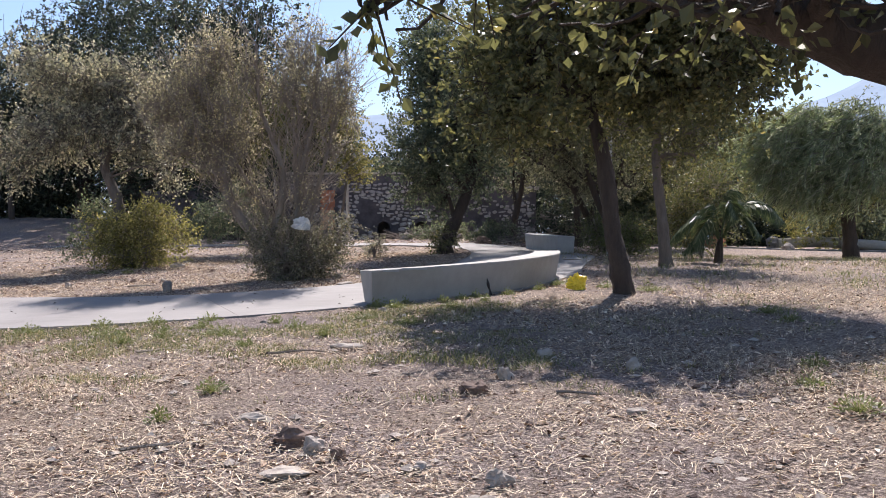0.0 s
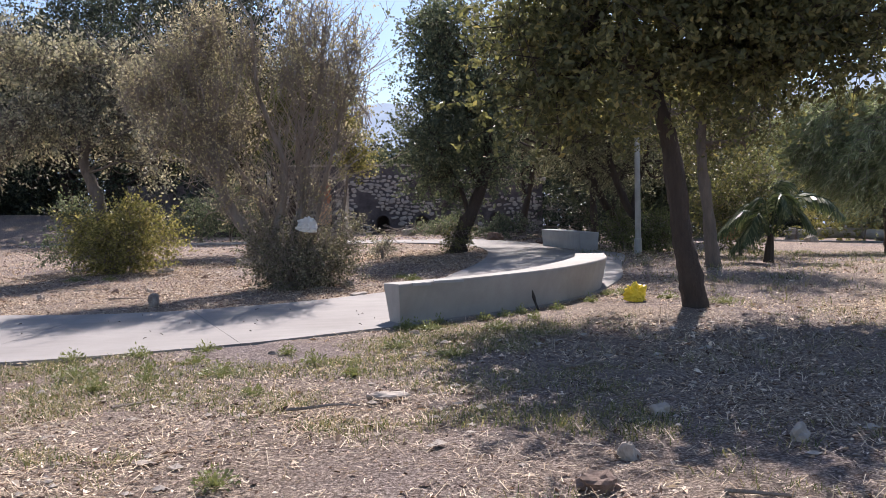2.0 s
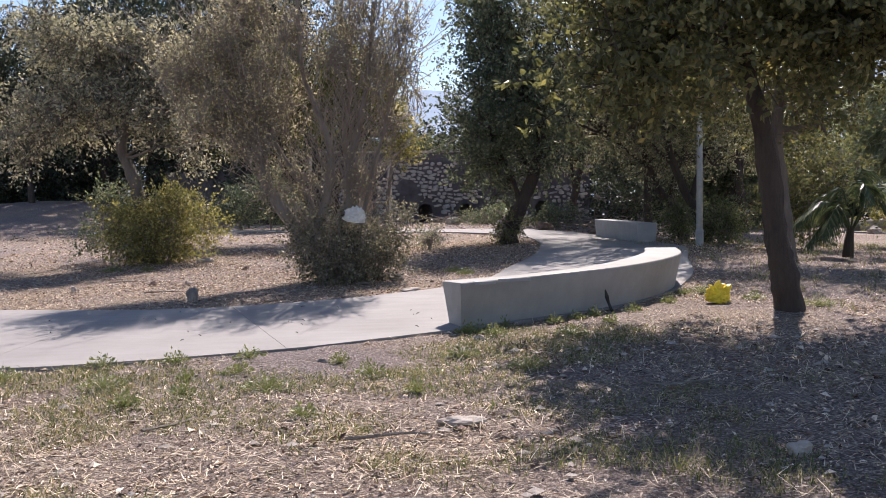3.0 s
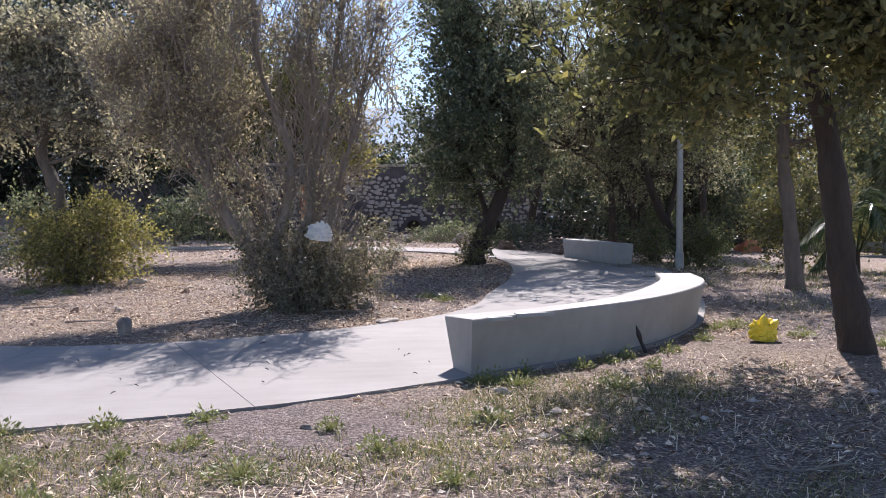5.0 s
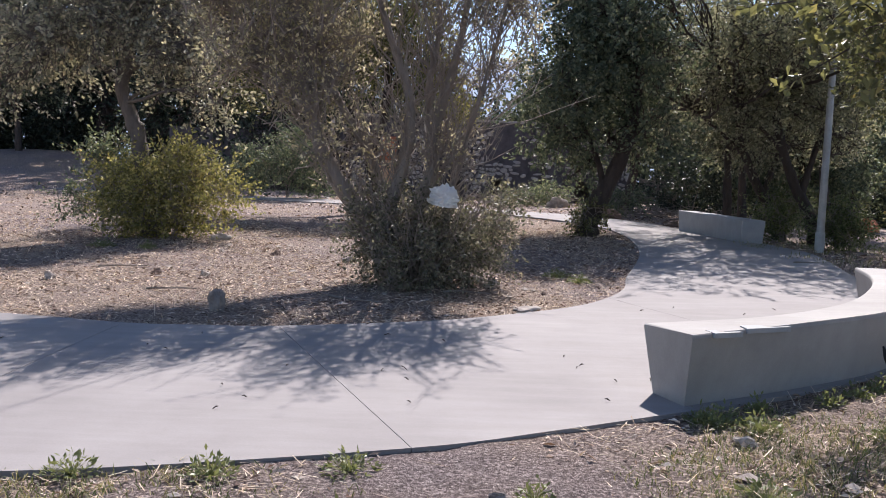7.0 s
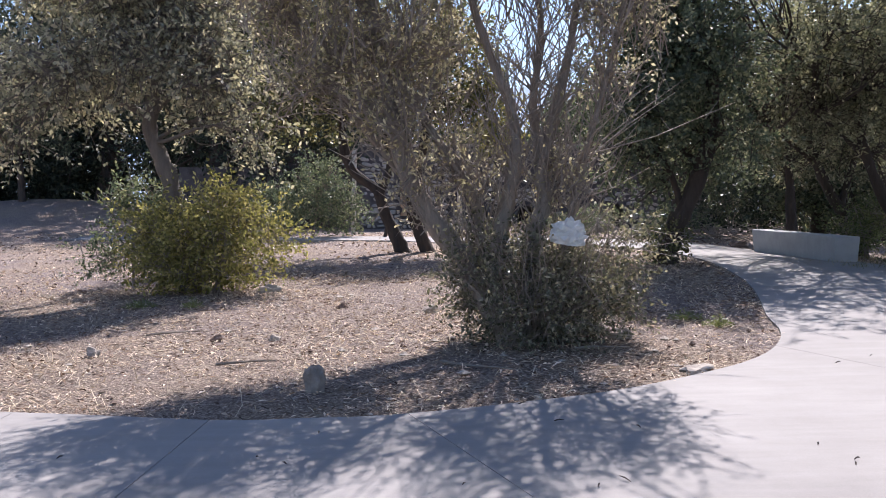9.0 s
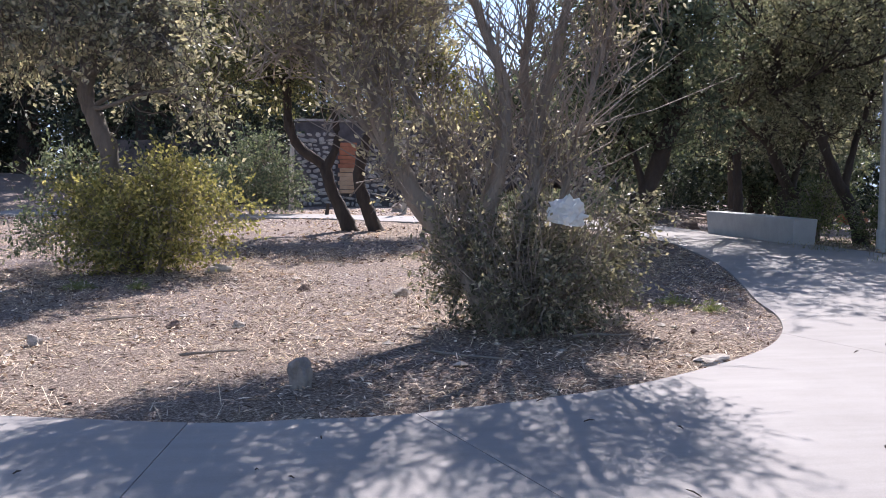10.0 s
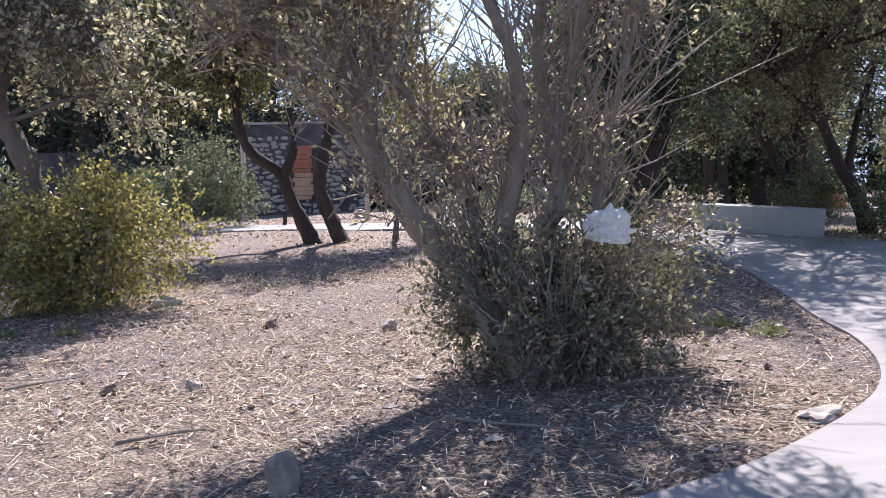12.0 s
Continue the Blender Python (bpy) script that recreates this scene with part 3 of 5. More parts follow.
# ---- poles ----
def build_pole(name, x, y, h, r0, r1, mat, label, category, lean=(0, 0), group="", flange=True):
    top = thing(name, at(x, y), label, category, group)
    g = Geo()
    u = np.linspace(0, 1, 7)
    tube(g, np.stack([lean[0] * u, lean[1] * u, -0.1 + (h + 0.1) * u], 1), r0 + (r1 - r0) * u, 14)
    part("pole", g.mesh("pole", smooth=True), mat, top)
    if flange:
        g = Geo()
        tube(g, [(0, 0, -0.1), (0, 0, 0.34), (0, 0, 0.36)], [r0 * 1.22, r0 * 1.22, r0], 14)
        part("base_sleeve", g.mesh("base_sleeve", smooth=True), mat, top)
    return top


build_pole("lamp_post", 4.33, 23.4, 6.2, 0.072, 0.05, M_METAL, "tall round galvanised steel lamp post beside the plaza", "lamp post")
build_pole("fence_post", -6.85, 36.8, 2.7, 0.075, 0.07, M_POST, "pale upright fence post in front of the stone wall", "post", (0.03, 0), "fence posts", False)
build_pole("fence_post", -3.45, 33.0, 2.3, 0.065, 0.06, M_POST, "pale upright fence post in front of the stone wall", "post", (-0.06, 0), "fence posts", False)

# ---- trees ----
# the shade tree beside the curved bench
tree("oak_tree", at(2.52, 12.4), "dark-leaved oak tree with a leaning rough trunk beside the bench", "tree",
     [([(0, 0, -0.15), (-0.09, 0, 0.35), (-0.17, 0, 0.75), (-0.25, 0, 1.4), (-0.33, 0, 2.0), (-0.5, 0.05, 2.6), (-0.4, 0.05, 3.0), (-0.15, 0.1, 3.6), (0.1, 0.1, 4.5), (0.1, 0.1, 5.2)], 0.135, 0.05),
      ([(-0.49, 0.05, 2.55), (-0.8, -0.1, 3.0), (-1.4, -0.2, 3.5)], 0.06, 0.03), ([(-0.32, 0.08, 3.2), (0.3, 0.2, 3.8), (1.2, 0.2, 4.4), (2.4, -0.1, 4.9)], 0.045, 0.02)],
     [(-0.2, 0.1, 3.5, 1.5, 1.7, 1.1), (-1.5, 0, 3.2, 1.1, 1.5, 1.0), (0.9, 0.1, 3.3, 1.1, 1.5, 1.0), (-0.6, -0.4, 4.4, 1.6, 1.7, 1.1), (0.5, 0, 4.4, 1.4, 1.7, 1.1),
      (-1.9, 0.2, 2.6, 0.8, 0.9, 0.7), (1.3, -0.3, 3.05, 0.8, 0.9, 0.65), (1.8, -0.3, 4.6, 1.2, 1.5, 0.9), (2.8, -0.3, 4.8, 1.0, 1.3, 0.8), (1.9, 0.1, 3.5, 0.8, 1.0, 0.7), (-0.5, 0.3, 5.2, 1.4, 1.3, 0.7), (0.8, 0.4, 5.2, 1.3, 1.2, 0.7)],
     M_BARK_DARK, M_OAK, count=5600, per=13, length=0.36, leaf=0.092, width=0.058, twig_share=0.3, limb_r=0.045, clumps=8)

# big broom-like shrub with many stems
def broom_shrub():
    base = at(-2.76, 16.5)
    stems = [([(-0.1, -0.1, -0.1), (-0.42, -0.1, 0.4), (-0.71, 0, 0.84), (-1.03, 0, 1.28), (-1.24, 0, 1.8), (-1.36, 0, 2.44), (-1.5, 0, 3.2), (-1.6, 0, 3.8)], 0.13, 0.03),
             ([(-0.15, 0.1, 0.0), (-0.38, 0.1, 0.6), (-0.5, 0.1, 1.2), (-0.76, 0.1, 1.67), (-1.05, 0.1, 2.15), (-1.4, 0.1, 2.8), (-1.9, 0.1, 3.6)], 0.065, 0.02),
             ([(-0.12, 0, -0.1), (-0.33, 0, 0.7), (-0.22, 0, 1.3), (-0.16, 0, 1.7), (-0.2, 0, 2.15), (-0.36, 0, 2.55), (-0.6, 0, 3.3), (-0.65, 0, 4.3)], 0.08, 0.025),
             ([(0.05, 0, -0.1), (-0.02, 0, 0.85), (0.11, 0, 1.27), (0.09, 0, 1.55), (0.14, 0, 1.85), (0.28, 0, 2.4), (0.4, 0, 3.1), (0.5, 0, 4.2)], 0.085, 0.025),
             ([(0.1, 0.1, 1.6), (0.02, 0.2, 2.2), (0.1, 0.3, 3.0), (-0.05, 0.4, 4.2)], 0.05, 0.015),
             ([(0.15, -0.05, -0.1), (0.3, 0, 0.9), (0.48, 0, 1.7), (0.72, 0, 2.6), (0.9, 0, 3.5)], 0.045, 0.012),
             ([(-1.0, 0, 1.25), (-1.5, 0.1, 1.9), (-2.0, 0.1, 2.6), (-2.4, 0.1, 3.2)], 0.035, 0.012)]
    top = tree("broom_shrub", base, "tall twiggy olive-brown shrub with many bare stems", "shrub", stems,
               [(-2.2, 0, 3.1, 0.5, 0.7, 0.55), (-1.75, 0, 2.7, 0.55, 0.7, 0.55), (-1.85, 0, 3.6, 0.5, 0.7, 0.5), (-1.3, 0, 3.3, 0.5, 0.7, 0.6), (-1.25, -0.1, 4.0, 0.5, 0.7, 0.5), (-0.8, 0.1, 3.8, 0.35, 0.6, 0.5),
                (-0.1, 0, 3.4, 0.35, 0.6, 0.45), (0.2, 0.1, 4.1, 0.4, 0.6, 0.6), (0.6, 0, 3.3, 0.35, 0.5, 0.6), (0.75, 0.1, 2.4, 0.28, 0.4, 0.45), (0.95, 0, 3.9, 0.35, 0.45, 0.55), (1.1, 0.1, 3.1, 0.28, 0.4, 0.45),
                (-1.0, 0, 2.6, 0.5, 0.6, 0.5), (-1.4, 0, 2.1, 0.45, 0.5, 0.45), (-2.0, 0, 2.3, 0.4, 0.5, 0.35), (-0.7, 0, 1.5, 0.4, 0.4, 0.4), (0.3, 0, 1.5, 0.3, 0.35, 0.35), (-1.05, 0, 1.4, 0.3, 0.35, 0.35)],
               M_TWIG, M_BROOM_LEAF, count=1900, per=10, length=0.42, leaf=0.056, width=0.028, droop=-0.9, twig=0.005, twig_share=0.8, limbs=2, limb_r=0.02, shell=0.5, clumps=6)
    # bare upright shoots above the crown, thorny shoots at the side, leafy skirt at the foot
    g, gl = Geo(), Geo()
    for _ in range(200):
        x, y = rng.uniform(-2.3, 0.9), rng.uniform(-0.8, 0.8)
        z = rng.uniform(2.8, 4.1) - 0.2 * abs(x)
        d = np.array([x * 0.12 + rng.normal() * 0.2, rng.normal() * 0.2, rng.uniform(0.4, 0.9)])
        p = np.array([x, y, z])
        tube(g, [p, p + d * 0.5 + rng.normal(size=3) * 0.05, p + d + rng.normal(size=3) * 0.1], [0.009, 0.0065, 0.003], 3)
    for _ in range(150):
        a = rng.uniform(0, 2 * math.pi)
        d = np.array([math.cos(a) * 0.75, math.sin(a) * 0.7, rng.uniform(0.7, 1.6)])
        p = np.array([math.cos(a) * 0.15, math.sin(a) * 0.15, 0.0])
        line = limb_line(p, p + d * rng.uniform(0.6, 1.0), 0.15, 5)
        tube(g, line, np.linspace(0.009, 0.003, 5), 3)
    # fine bare twigs that fan out from the stems
    for pts, r0, r1 in stems:
        line = smooth_line(pts, 6)
        for _ in range(80):
            k = rng.integers(len(line) // 6, len(line))
            p = line[k] + rng.normal(size=3) * 0.02
            d = np.array([rng.normal() * 0.45 + 0.16 * p[0], rng.normal() * 0.3, rng.uniform(0.45, 1.0)]) * rng.uniform(0.6, 1.25)
            m = p + d * 0.5 + rng.normal(size=3) * 0.04
            tube(g, [p, m, p + d], [0.009, 0.0065, 0.003], 3)
            for _ in range(2):
                q = m + (d * 0.5) * rng.uniform(-0.3, 0.7)
                tube(g, [q, q + np.array([rng.normal() * 0.16, rng.normal() * 0.16, rng.uniform(0.1, 0.35)])], [0.005, 0.0025], 3)
    part("shoot_mass", g.mesh("shoot_mass"), M_TWIG, top)
    gt = Geo()
    for lobe, n in [((0.05, 0, 0.36, 0.7, 0.7, 0.42), 760), ((-0.1, 0.05, 0.7, 0.5, 0.5, 0.36), 300), ((0.5, 0, 0.5, 0.45, 0.5, 0.42), 300), ((-0.45, 0, 0.6, 0.35, 0.45, 0.42), 220), ((0.85, 0.1, 0.85, 0.3, 0.35, 0.4), 70)]:
        sprays(gl, gt, lobe, int(n * 0.8), 12, 0.3, 0.05, 0.028, twig=0.004, twig_share=0.7)
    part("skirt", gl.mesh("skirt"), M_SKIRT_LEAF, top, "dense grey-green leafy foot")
    part("branchwork", gt.mesh("branchwork"), M_TWIG, top)


broom_shrub()

# yellow-green round bush and the crooked tree behind it
tree("round_bush", at(-6.95, 20.9), "sunlit yellow-green rounded bush", "bush",
     [([(0, 0, -0.1), (0.2, 0, 0.5), (0.5, 0, 1.0)], 0.03, 0.01), ([(0, 0, -0.1), (-0.3, 0.1, 0.5), (-0.6, 0, 1.0)], 0.03, 0.01), ([(0.1, 0, -0.1), (0, 0.1, 0.6), (0, 0, 1.2)], 0.03, 0.01)],
     [(0, 0, 0.75, 1.0, 0.95, 0.75), (0.55, -0.1, 0.85, 0.65, 0.7, 0.6), (-0.5, 0, 0.55, 0.5, 0.7, 0.5), (0.15, 0, 1.15, 0.55, 0.6, 0.4), (0, -0.1, 0.32, 0.95, 0.9, 0.34)],
     M_TWIG, M_BUSH_LEAF, count=1500, per=11, length=0.38, leaf=0.068, width=0.04, twig_share=0.5, limb_r=0.014, twig=0.003, limbs=3)
tree("almond_tree", at(-7.65, 21.15), "grey-leaved tree with a crooked pale trunk behind the bush", "tree",
     [([(0.32, 0, -0.15), (0.24, 0, 0.5), (0.1, 0, 1.1), (0.02, 0, 1.6), (-0.13, 0.03, 1.95), (-0.26, 0, 2.3), (-0.24, 0, 2.7), (-0.15, 0, 3.1), (-0.08, 0, 3.6), (-0.2, 0, 4.3)], 0.15, 0.07), ([(-0.22, 0, 2.6), (0.3, 0, 3.0), (1.0, 0, 3.4)], 0.05, 0.02),
      ([(-0.22, 0, 2.5), (-1.0, 0, 2.9), (-1.7, 0, 3.3)], 0.05, 0.02)],
     [(-0.4, 0, 3.7, 1.3, 1.3, 1.0), (0.75, 0, 3.1, 1.0, 1.1, 0.9), (-1.7, 0, 3.2, 1.1, 1.2, 1.0), (-0.8, -0.2, 4.7, 1.3, 1.2, 0.8), (0.5, 0, 4.3, 0.9, 1.0, 0.8), (1.2, -0.1, 2.3, 0.5, 0.6, 0.5), (-2.3, 0, 2.4, 0.7, 0.7, 0.6)],
     M_BARK_GREY, M_GREY_LEAF, count=2000, per=11, length=0.42, leaf=0.085, width=0.05, twig_share=0.9, limb_r=0.035, droop=0.3, twig=0.007)
tree("low_bush", at(-8.3, 21.5), "sparse grey-green low bush under the tree", "bush",
     [([(0, 0, -0.1), (0, 0, 0.5), (0.1, 0, 1.0)], 0.02, 0.01)], [(0.1, -0.1, 1.25, 0.7, 0.4, 0.4), (-0.3, 0.1, 0.45, 0.5, 0.4, 0.35)],
     M_TWIG, M_OAK_DARK, count=220, per=12, length=0.32, leaf=0.065, width=0.04, limb_r=0.012)

# dark tree left of the plaza's back
tree("carob_tree", at(0.0, 23.5), "dark dense tree with a leaning trunk beside the plaza", "tree",
     [([(0, 0, -0.15), (0.15, 0, 0.5), (0.48, 0, 1.2), (0.75, 0, 2.1), (0.8, 0, 3.2)], 0.2, 0.09), ([(0.3, 0, 0.95), (0.1, 0.1, 1.6), (-0.3, 0.2, 2.4)], 0.06, 0.03)],
     [(0.2, 0, 3.2, 1.6, 1.7, 1.2), (-0.6, 0, 3.0, 1.1, 1.4, 1.1), (0.1, 0, 4.6, 1.5, 1.6, 1.1), (-0.6, 0, 5.0, 1.0, 1.2, 1.1), (0.7, 0.2, 2.2, 1.0, 1.1, 0.8), (-0.4, 0.1, 5.9, 1.0, 1.1, 0.9), (-0.5, 0.3, 1.9, 0.9, 0.8, 0.6), (0.6, 0.8, 1.7, 0.9, 0.6, 0.5), (-0.2, 0.7, 1.35, 0.7, 0.6, 0.4)],
     M_BARK_DARK, M_OAK_DARK, count=2700, per=14, length=0.42, leaf=0.085, width=0.055, limb_r=0.05, twig_share=0.3)
# twin-trunk tree before the stone wall
tree("twin_trunk_tree", at(-4.45, 27.3), "dark oak with two curved trunks before the stone wall", "tree",
     [([(-0.15, 0, -0.15), (-0.36, 0, 0.35), (-0.6, 0, 0.85), (-0.75, 0, 1.3), (-1.2, 0, 1.65), (-1.45, 0, 2.1), (-1.5, 0, 3.0)], 0.14, 0.08), ([(-0.74, 0, 1.2), (-0.5, 0, 1.75), (-0.55, 0, 2.5)], 0.09, 0.06),
      ([(0.38, 0, -0.15), (0.15, 0, 0.4), (-0.03, 0, 0.95), (0.0, 0, 1.5), (0.18, 0, 2.1), (0.3, 0, 3.0)], 0.14, 0.09)],
     [(-1.5, 0, 3.6, 1.6, 1.6, 1.1), (0.2, 0, 3.7, 1.4, 1.6, 1.1), (-2.9, 0, 3.1, 1.1, 1.3, 1.0), (-0.7, 0, 4.8, 1.7, 1.7, 1.1), (-2.4, 0, 4.6, 1.4, 1.5, 1.0), (0.9, 0, 3.0, 0.8, 0.9, 0.8)],
     M_BARK_DARK, M_OAK, count=2500, per=13, length=0.42, leaf=0.085, width=0.05, limb_r=0.06, twig_share=0.3)
# trees at the right of the plaza
tree("young_oak", at(4.5, 18.2), "young oak with a straight brown trunk", "tree",
     [([(0, 0, -0.15), (-0.05, 0, 0.6), (-0.15, 0, 1.5), (-0.2, 0, 2.4), (-0.1, 0, 3.4)], 0.125, 0.07)],
     [(-0.2, 0, 3.4, 1.6, 1.6, 1.1), (0.8, 0, 3.0, 1.1, 1.2, 0.9), (-1.2, 0, 3.0, 1.1, 1.2, 0.9), (0.1, 0, 4.5, 1.4, 1.4, 0.9), (0.3, 0.3, 2.3, 1.1, 1.0, 0.5)],
     M_BARK_GREY, M_OAK, count=1700, per=13, length=0.4, leaf=0.075, width=0.045, limb_r=0.045, twig_share=0.3)
def leaning_oak(x, y, lean, label, s=1.0, boughs=(), count=2500):
    return tree("leaning_oak", at(x, y), label, "tree",
         [([(0, 0, -0.15), (-0.25 * lean, 0, 0.6 * s), (-0.7 * lean, 0, 1.3 * s), (-1.1 * lean, 0, 2.2 * s), (-1.3 * lean, 0, 3.2 * s)], 0.14 * s, 0.06), ([(-0.5 * lean, 0, 1.0 * s), (-0.2 * lean, 0.1, 1.9 * s), (0.1, 0, 2.9 * s)], 0.07, 0.04),
          ([(-0.9 * lean, 0, 1.8 * s), (-1.6 * lean, 0, 2.4 * s), (-2.2 * lean, 0, 2.8 * s)], 0.05, 0.02)],
         [(-1.0 * lean, 0, 3.3 * s, 1.5, 1.5, 1.0), (0.2, 0, 3.4 * s, 1.3, 1.4, 1.1), (-1.9 * lean, 0, 2.9 * s, 1.0, 1.2, 0.8), (-0.4 * lean, 0, 4.5 * s, 1.6, 1.6, 1.0), (-0.9 * lean, -1.6, 3.7 * s, 1.3, 1.2, 0.8), (-2.2 * lean, -1.2, 3.9 * s, 1.1, 1.1, 0.7), (-2.4 * lean, -2.6, 3.7 * s, 1.1, 1.2, 0.7), (-0.8 * lean, -3.0, 4.2 * s, 1.2, 1.2, 0.7), (-0.7 * lean, 0.7, 2.1 * s, 1.0, 0.7, 0.6), (0.5, 0.6, 2.3 * s, 0.9, 0.7, 0.6)] + list(boughs),
         M_BARK_DARK, M_OAK_HAZE, count=count, per=13, length=0.42, leaf=0.08, width=0.048, limb_r=0.04, twig_share=0.35, group="oaks behind the plaza")
leaning_oak(4.9, 27.0, 1.0, "leaning dark oak behind the concrete bench", 1.0,
            [(-3.6, -1.5, 4.7, 1.3, 1.4, 0.7), (-4.1, -3.4, 4.9, 1.2, 1.3, 0.7), (-1.6, 0.2, 5.0, 1.2, 1.3, 0.7), (-3.3, 0.9, 4.8, 1.3, 1.3, 0.7)], 2300)
leaning_oak(5.0, 25.2, 0.85, "leaning oak with forked dark trunk by the lamp post", 1.0,
            [(-2.2, -1.6, 5.0, 1.3, 1.3, 0.7), (-3.8, -1.2, 5.2, 1.2, 1.3, 0.7), (-3.0, -3.0, 5.2, 1.2, 1.2, 0.6), (-1.4, -3.2, 5.0, 1.2, 1.2, 0.6), (-4.4, -2.8, 5.4, 1.0, 1.1, 0.6)], 2300)
leaning_oak(4.5, 30.0, 0.08, "slim upright oak behind the concrete bench", 0.95, (), 1900)
leaning_oak(6.7, 36.0, 0.1, "dark oak behind the concrete bench", 1.15)
leaning_oak(8.2, 33.0, 0.2, "dark oak standing beyond the plaza", 1.2)
leaning_oak(2.6, 34.2, -0.4, "dark oak close to the stone wall", 1.1)

def bush(x, y, rx, h, mat, label, count=500, leaf=0.055, name="bush", ry=None):
    ry = ry or rx
    return tree(name, at(x, y), label, "bush",
         [([(0, 0, -0.1), (0.1 * rx, 0, h * 0.4), (0.3 * rx, 0, h * 0.7)], 0.025, 0.01), ([(0, 0, -0.1), (-0.1 * rx, 0, h * 0.4), (-0.3 * rx, 0, h * 0.75)], 0.025, 0.01)],
         [(0, 0, h * 0.45, rx * 0.9, ry * 0.9, h * 0.5), (rx * 0.35, 0, h * 0.65, rx * 0.6, ry * 0.6, h * 0.35), (-rx * 0.4, 0, h * 0.4, rx * 0.6, ry * 0.6, h * 0.38)],
         M_TWIG, mat, count=count, per=12, length=0.3, leaf=leaf, width=leaf * 0.6, limb_r=0.015, twig_share=0.3)
bush(5.05, 24.4, 0.7, 1.1, M_LIGHT_LEAF, "light green leafy bush at the foot of the lamp post", 520)
bush(4.6, 26.2, 0.8, 1.3, M_LIGHT_LEAF, "light green bush under the leaning oaks", 420)
bush(-7.6, 33.5, 1.3, 2.3, M_OAK_DARK, "green leafy bush beside the fence post", 750, 0.08)
bush(-8.9, 34.5, 1.1, 1.8, M_OAK_DARK, "dark green bush beside the fence post", 450, 0.08)
bush(6.3, 22.0, 1.4, 2.7, M_OAK, "tall dark bush with yellow-green tips", 900, 0.07)
bush(1.7, 30.5, 1.0, 0.7, M_OAK_DARK, "low dark scrub before the stone wall", 260, 0.07)
bush(-0.1, 33.5, 1.4, 0.6, M_OAK_DARK, "low dark scrub before the stone wall", 300, 0.07)
bush(0.05, 23.4, 0.45, 0.7, M_OAK, "shoots at the foot of the leaning tree", 110, 0.06)
bush(-1.7, 22.4, 0.3, 0.5, M_GREY_LEAF, "small grey bush beside the broom shrub", 50, 0.04)
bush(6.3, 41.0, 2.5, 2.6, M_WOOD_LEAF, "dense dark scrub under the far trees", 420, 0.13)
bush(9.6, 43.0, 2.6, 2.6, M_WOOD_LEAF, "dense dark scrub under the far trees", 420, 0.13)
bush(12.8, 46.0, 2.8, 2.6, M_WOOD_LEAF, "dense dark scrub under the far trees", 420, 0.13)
bush(17.0, 38.5, 2.6, 4.2, M_BUSH_LEAF, "bright yellow-green tall bush beyond the road", 900, 0.12)

# palm with drooping fronds
def palm(x, y):
    top = thing("small_palm", at(x, y), "small date palm with drooping green fronds", "palm")
    g = Geo()
    tube(g, [(0, 0, -0.1), (0.02, 0, 0.3), (0.06, 0, 0.55)], [0.1, 0.085, 0.05], 10, 0.15)
    part("trunk", g.mesh("trunk"), M_BARK_DARK, top)
    for k, (dx, dy, h, ln) in enumerate([(-1.0, 0.1, 1.3, 1.0), (-0.7, -0.5, 1.1, 0.9), (-0.4, 0.6, 1.7, 1.0), (0.7, -0.2, 1.5, 1.2), (1.0, 0.3, 2.1, 1.5), (0.9, -0.6, 1.9, 1.3), (0.2, -0.5, 2.0, 1.0), (-0.2, 0.2, 1.9, 1.0), (0.6, 0.6, 2.2, 1.3), (-0.9, -0.2, 0.9, 0.8), (0.4, 0.1, 2.5, 1.2)]):
        a, b = np.array([0.05, 0, 0.45]), np.array([dx * ln * 0.7, dy * ln * 0.8, h * 0.62])
        c = a + (b - a) * 0.5 + np.array([0, 0, 0.35])
        line = smooth_line([a, c, b, b + np.array([dx * 0.3, dy * 0.3, -0.35])], 8)
        gr, gq = Geo(), Geo()
        tube(gr, line, np.linspace(0.016, 0.004, len(line)), 5)
        tang = np.gradient(line, axis=0)
        n = len(line)
        qs = []
        for u in np.linspace(0.22, 0.99, 46):
            i = min(int(u * (n - 1)), n - 2)
            w = u * (n - 1) - i
            p = line[i] * (1 - w) + line[i + 1] * w
            t = unit(tang[i])
            s = unit(np.cross(t, np.array([0, 0, 1.0])))
            for sd in (-1, 1):
                L = 0.42 * math.sin(math.pi * min(1, u * 0.85 + 0.12)) + 0.08
                e = p + sd * s * L * 0.55 + t * L * 0.45 + np.array([0, 0, -L * rng.uniform(0.45, 0.85)])
                m = (p + e) / 2 + np.array([0, 0, 0.05])
                wv = t * 0.011
                qs.append([p - wv, m - wv * 1.3, m + wv * 1.3, p + wv])
                qs.append([m - wv * 1.3, e, e + wv * 0.2, m + wv * 1.3])
        gq.quads(qs)
        fr = part("frond", gq.mesh("frond"), M_PALM, top)
        part("midrib", gr.mesh("midrib"), M_PALM, fr)


palm(5.76, 18.9)

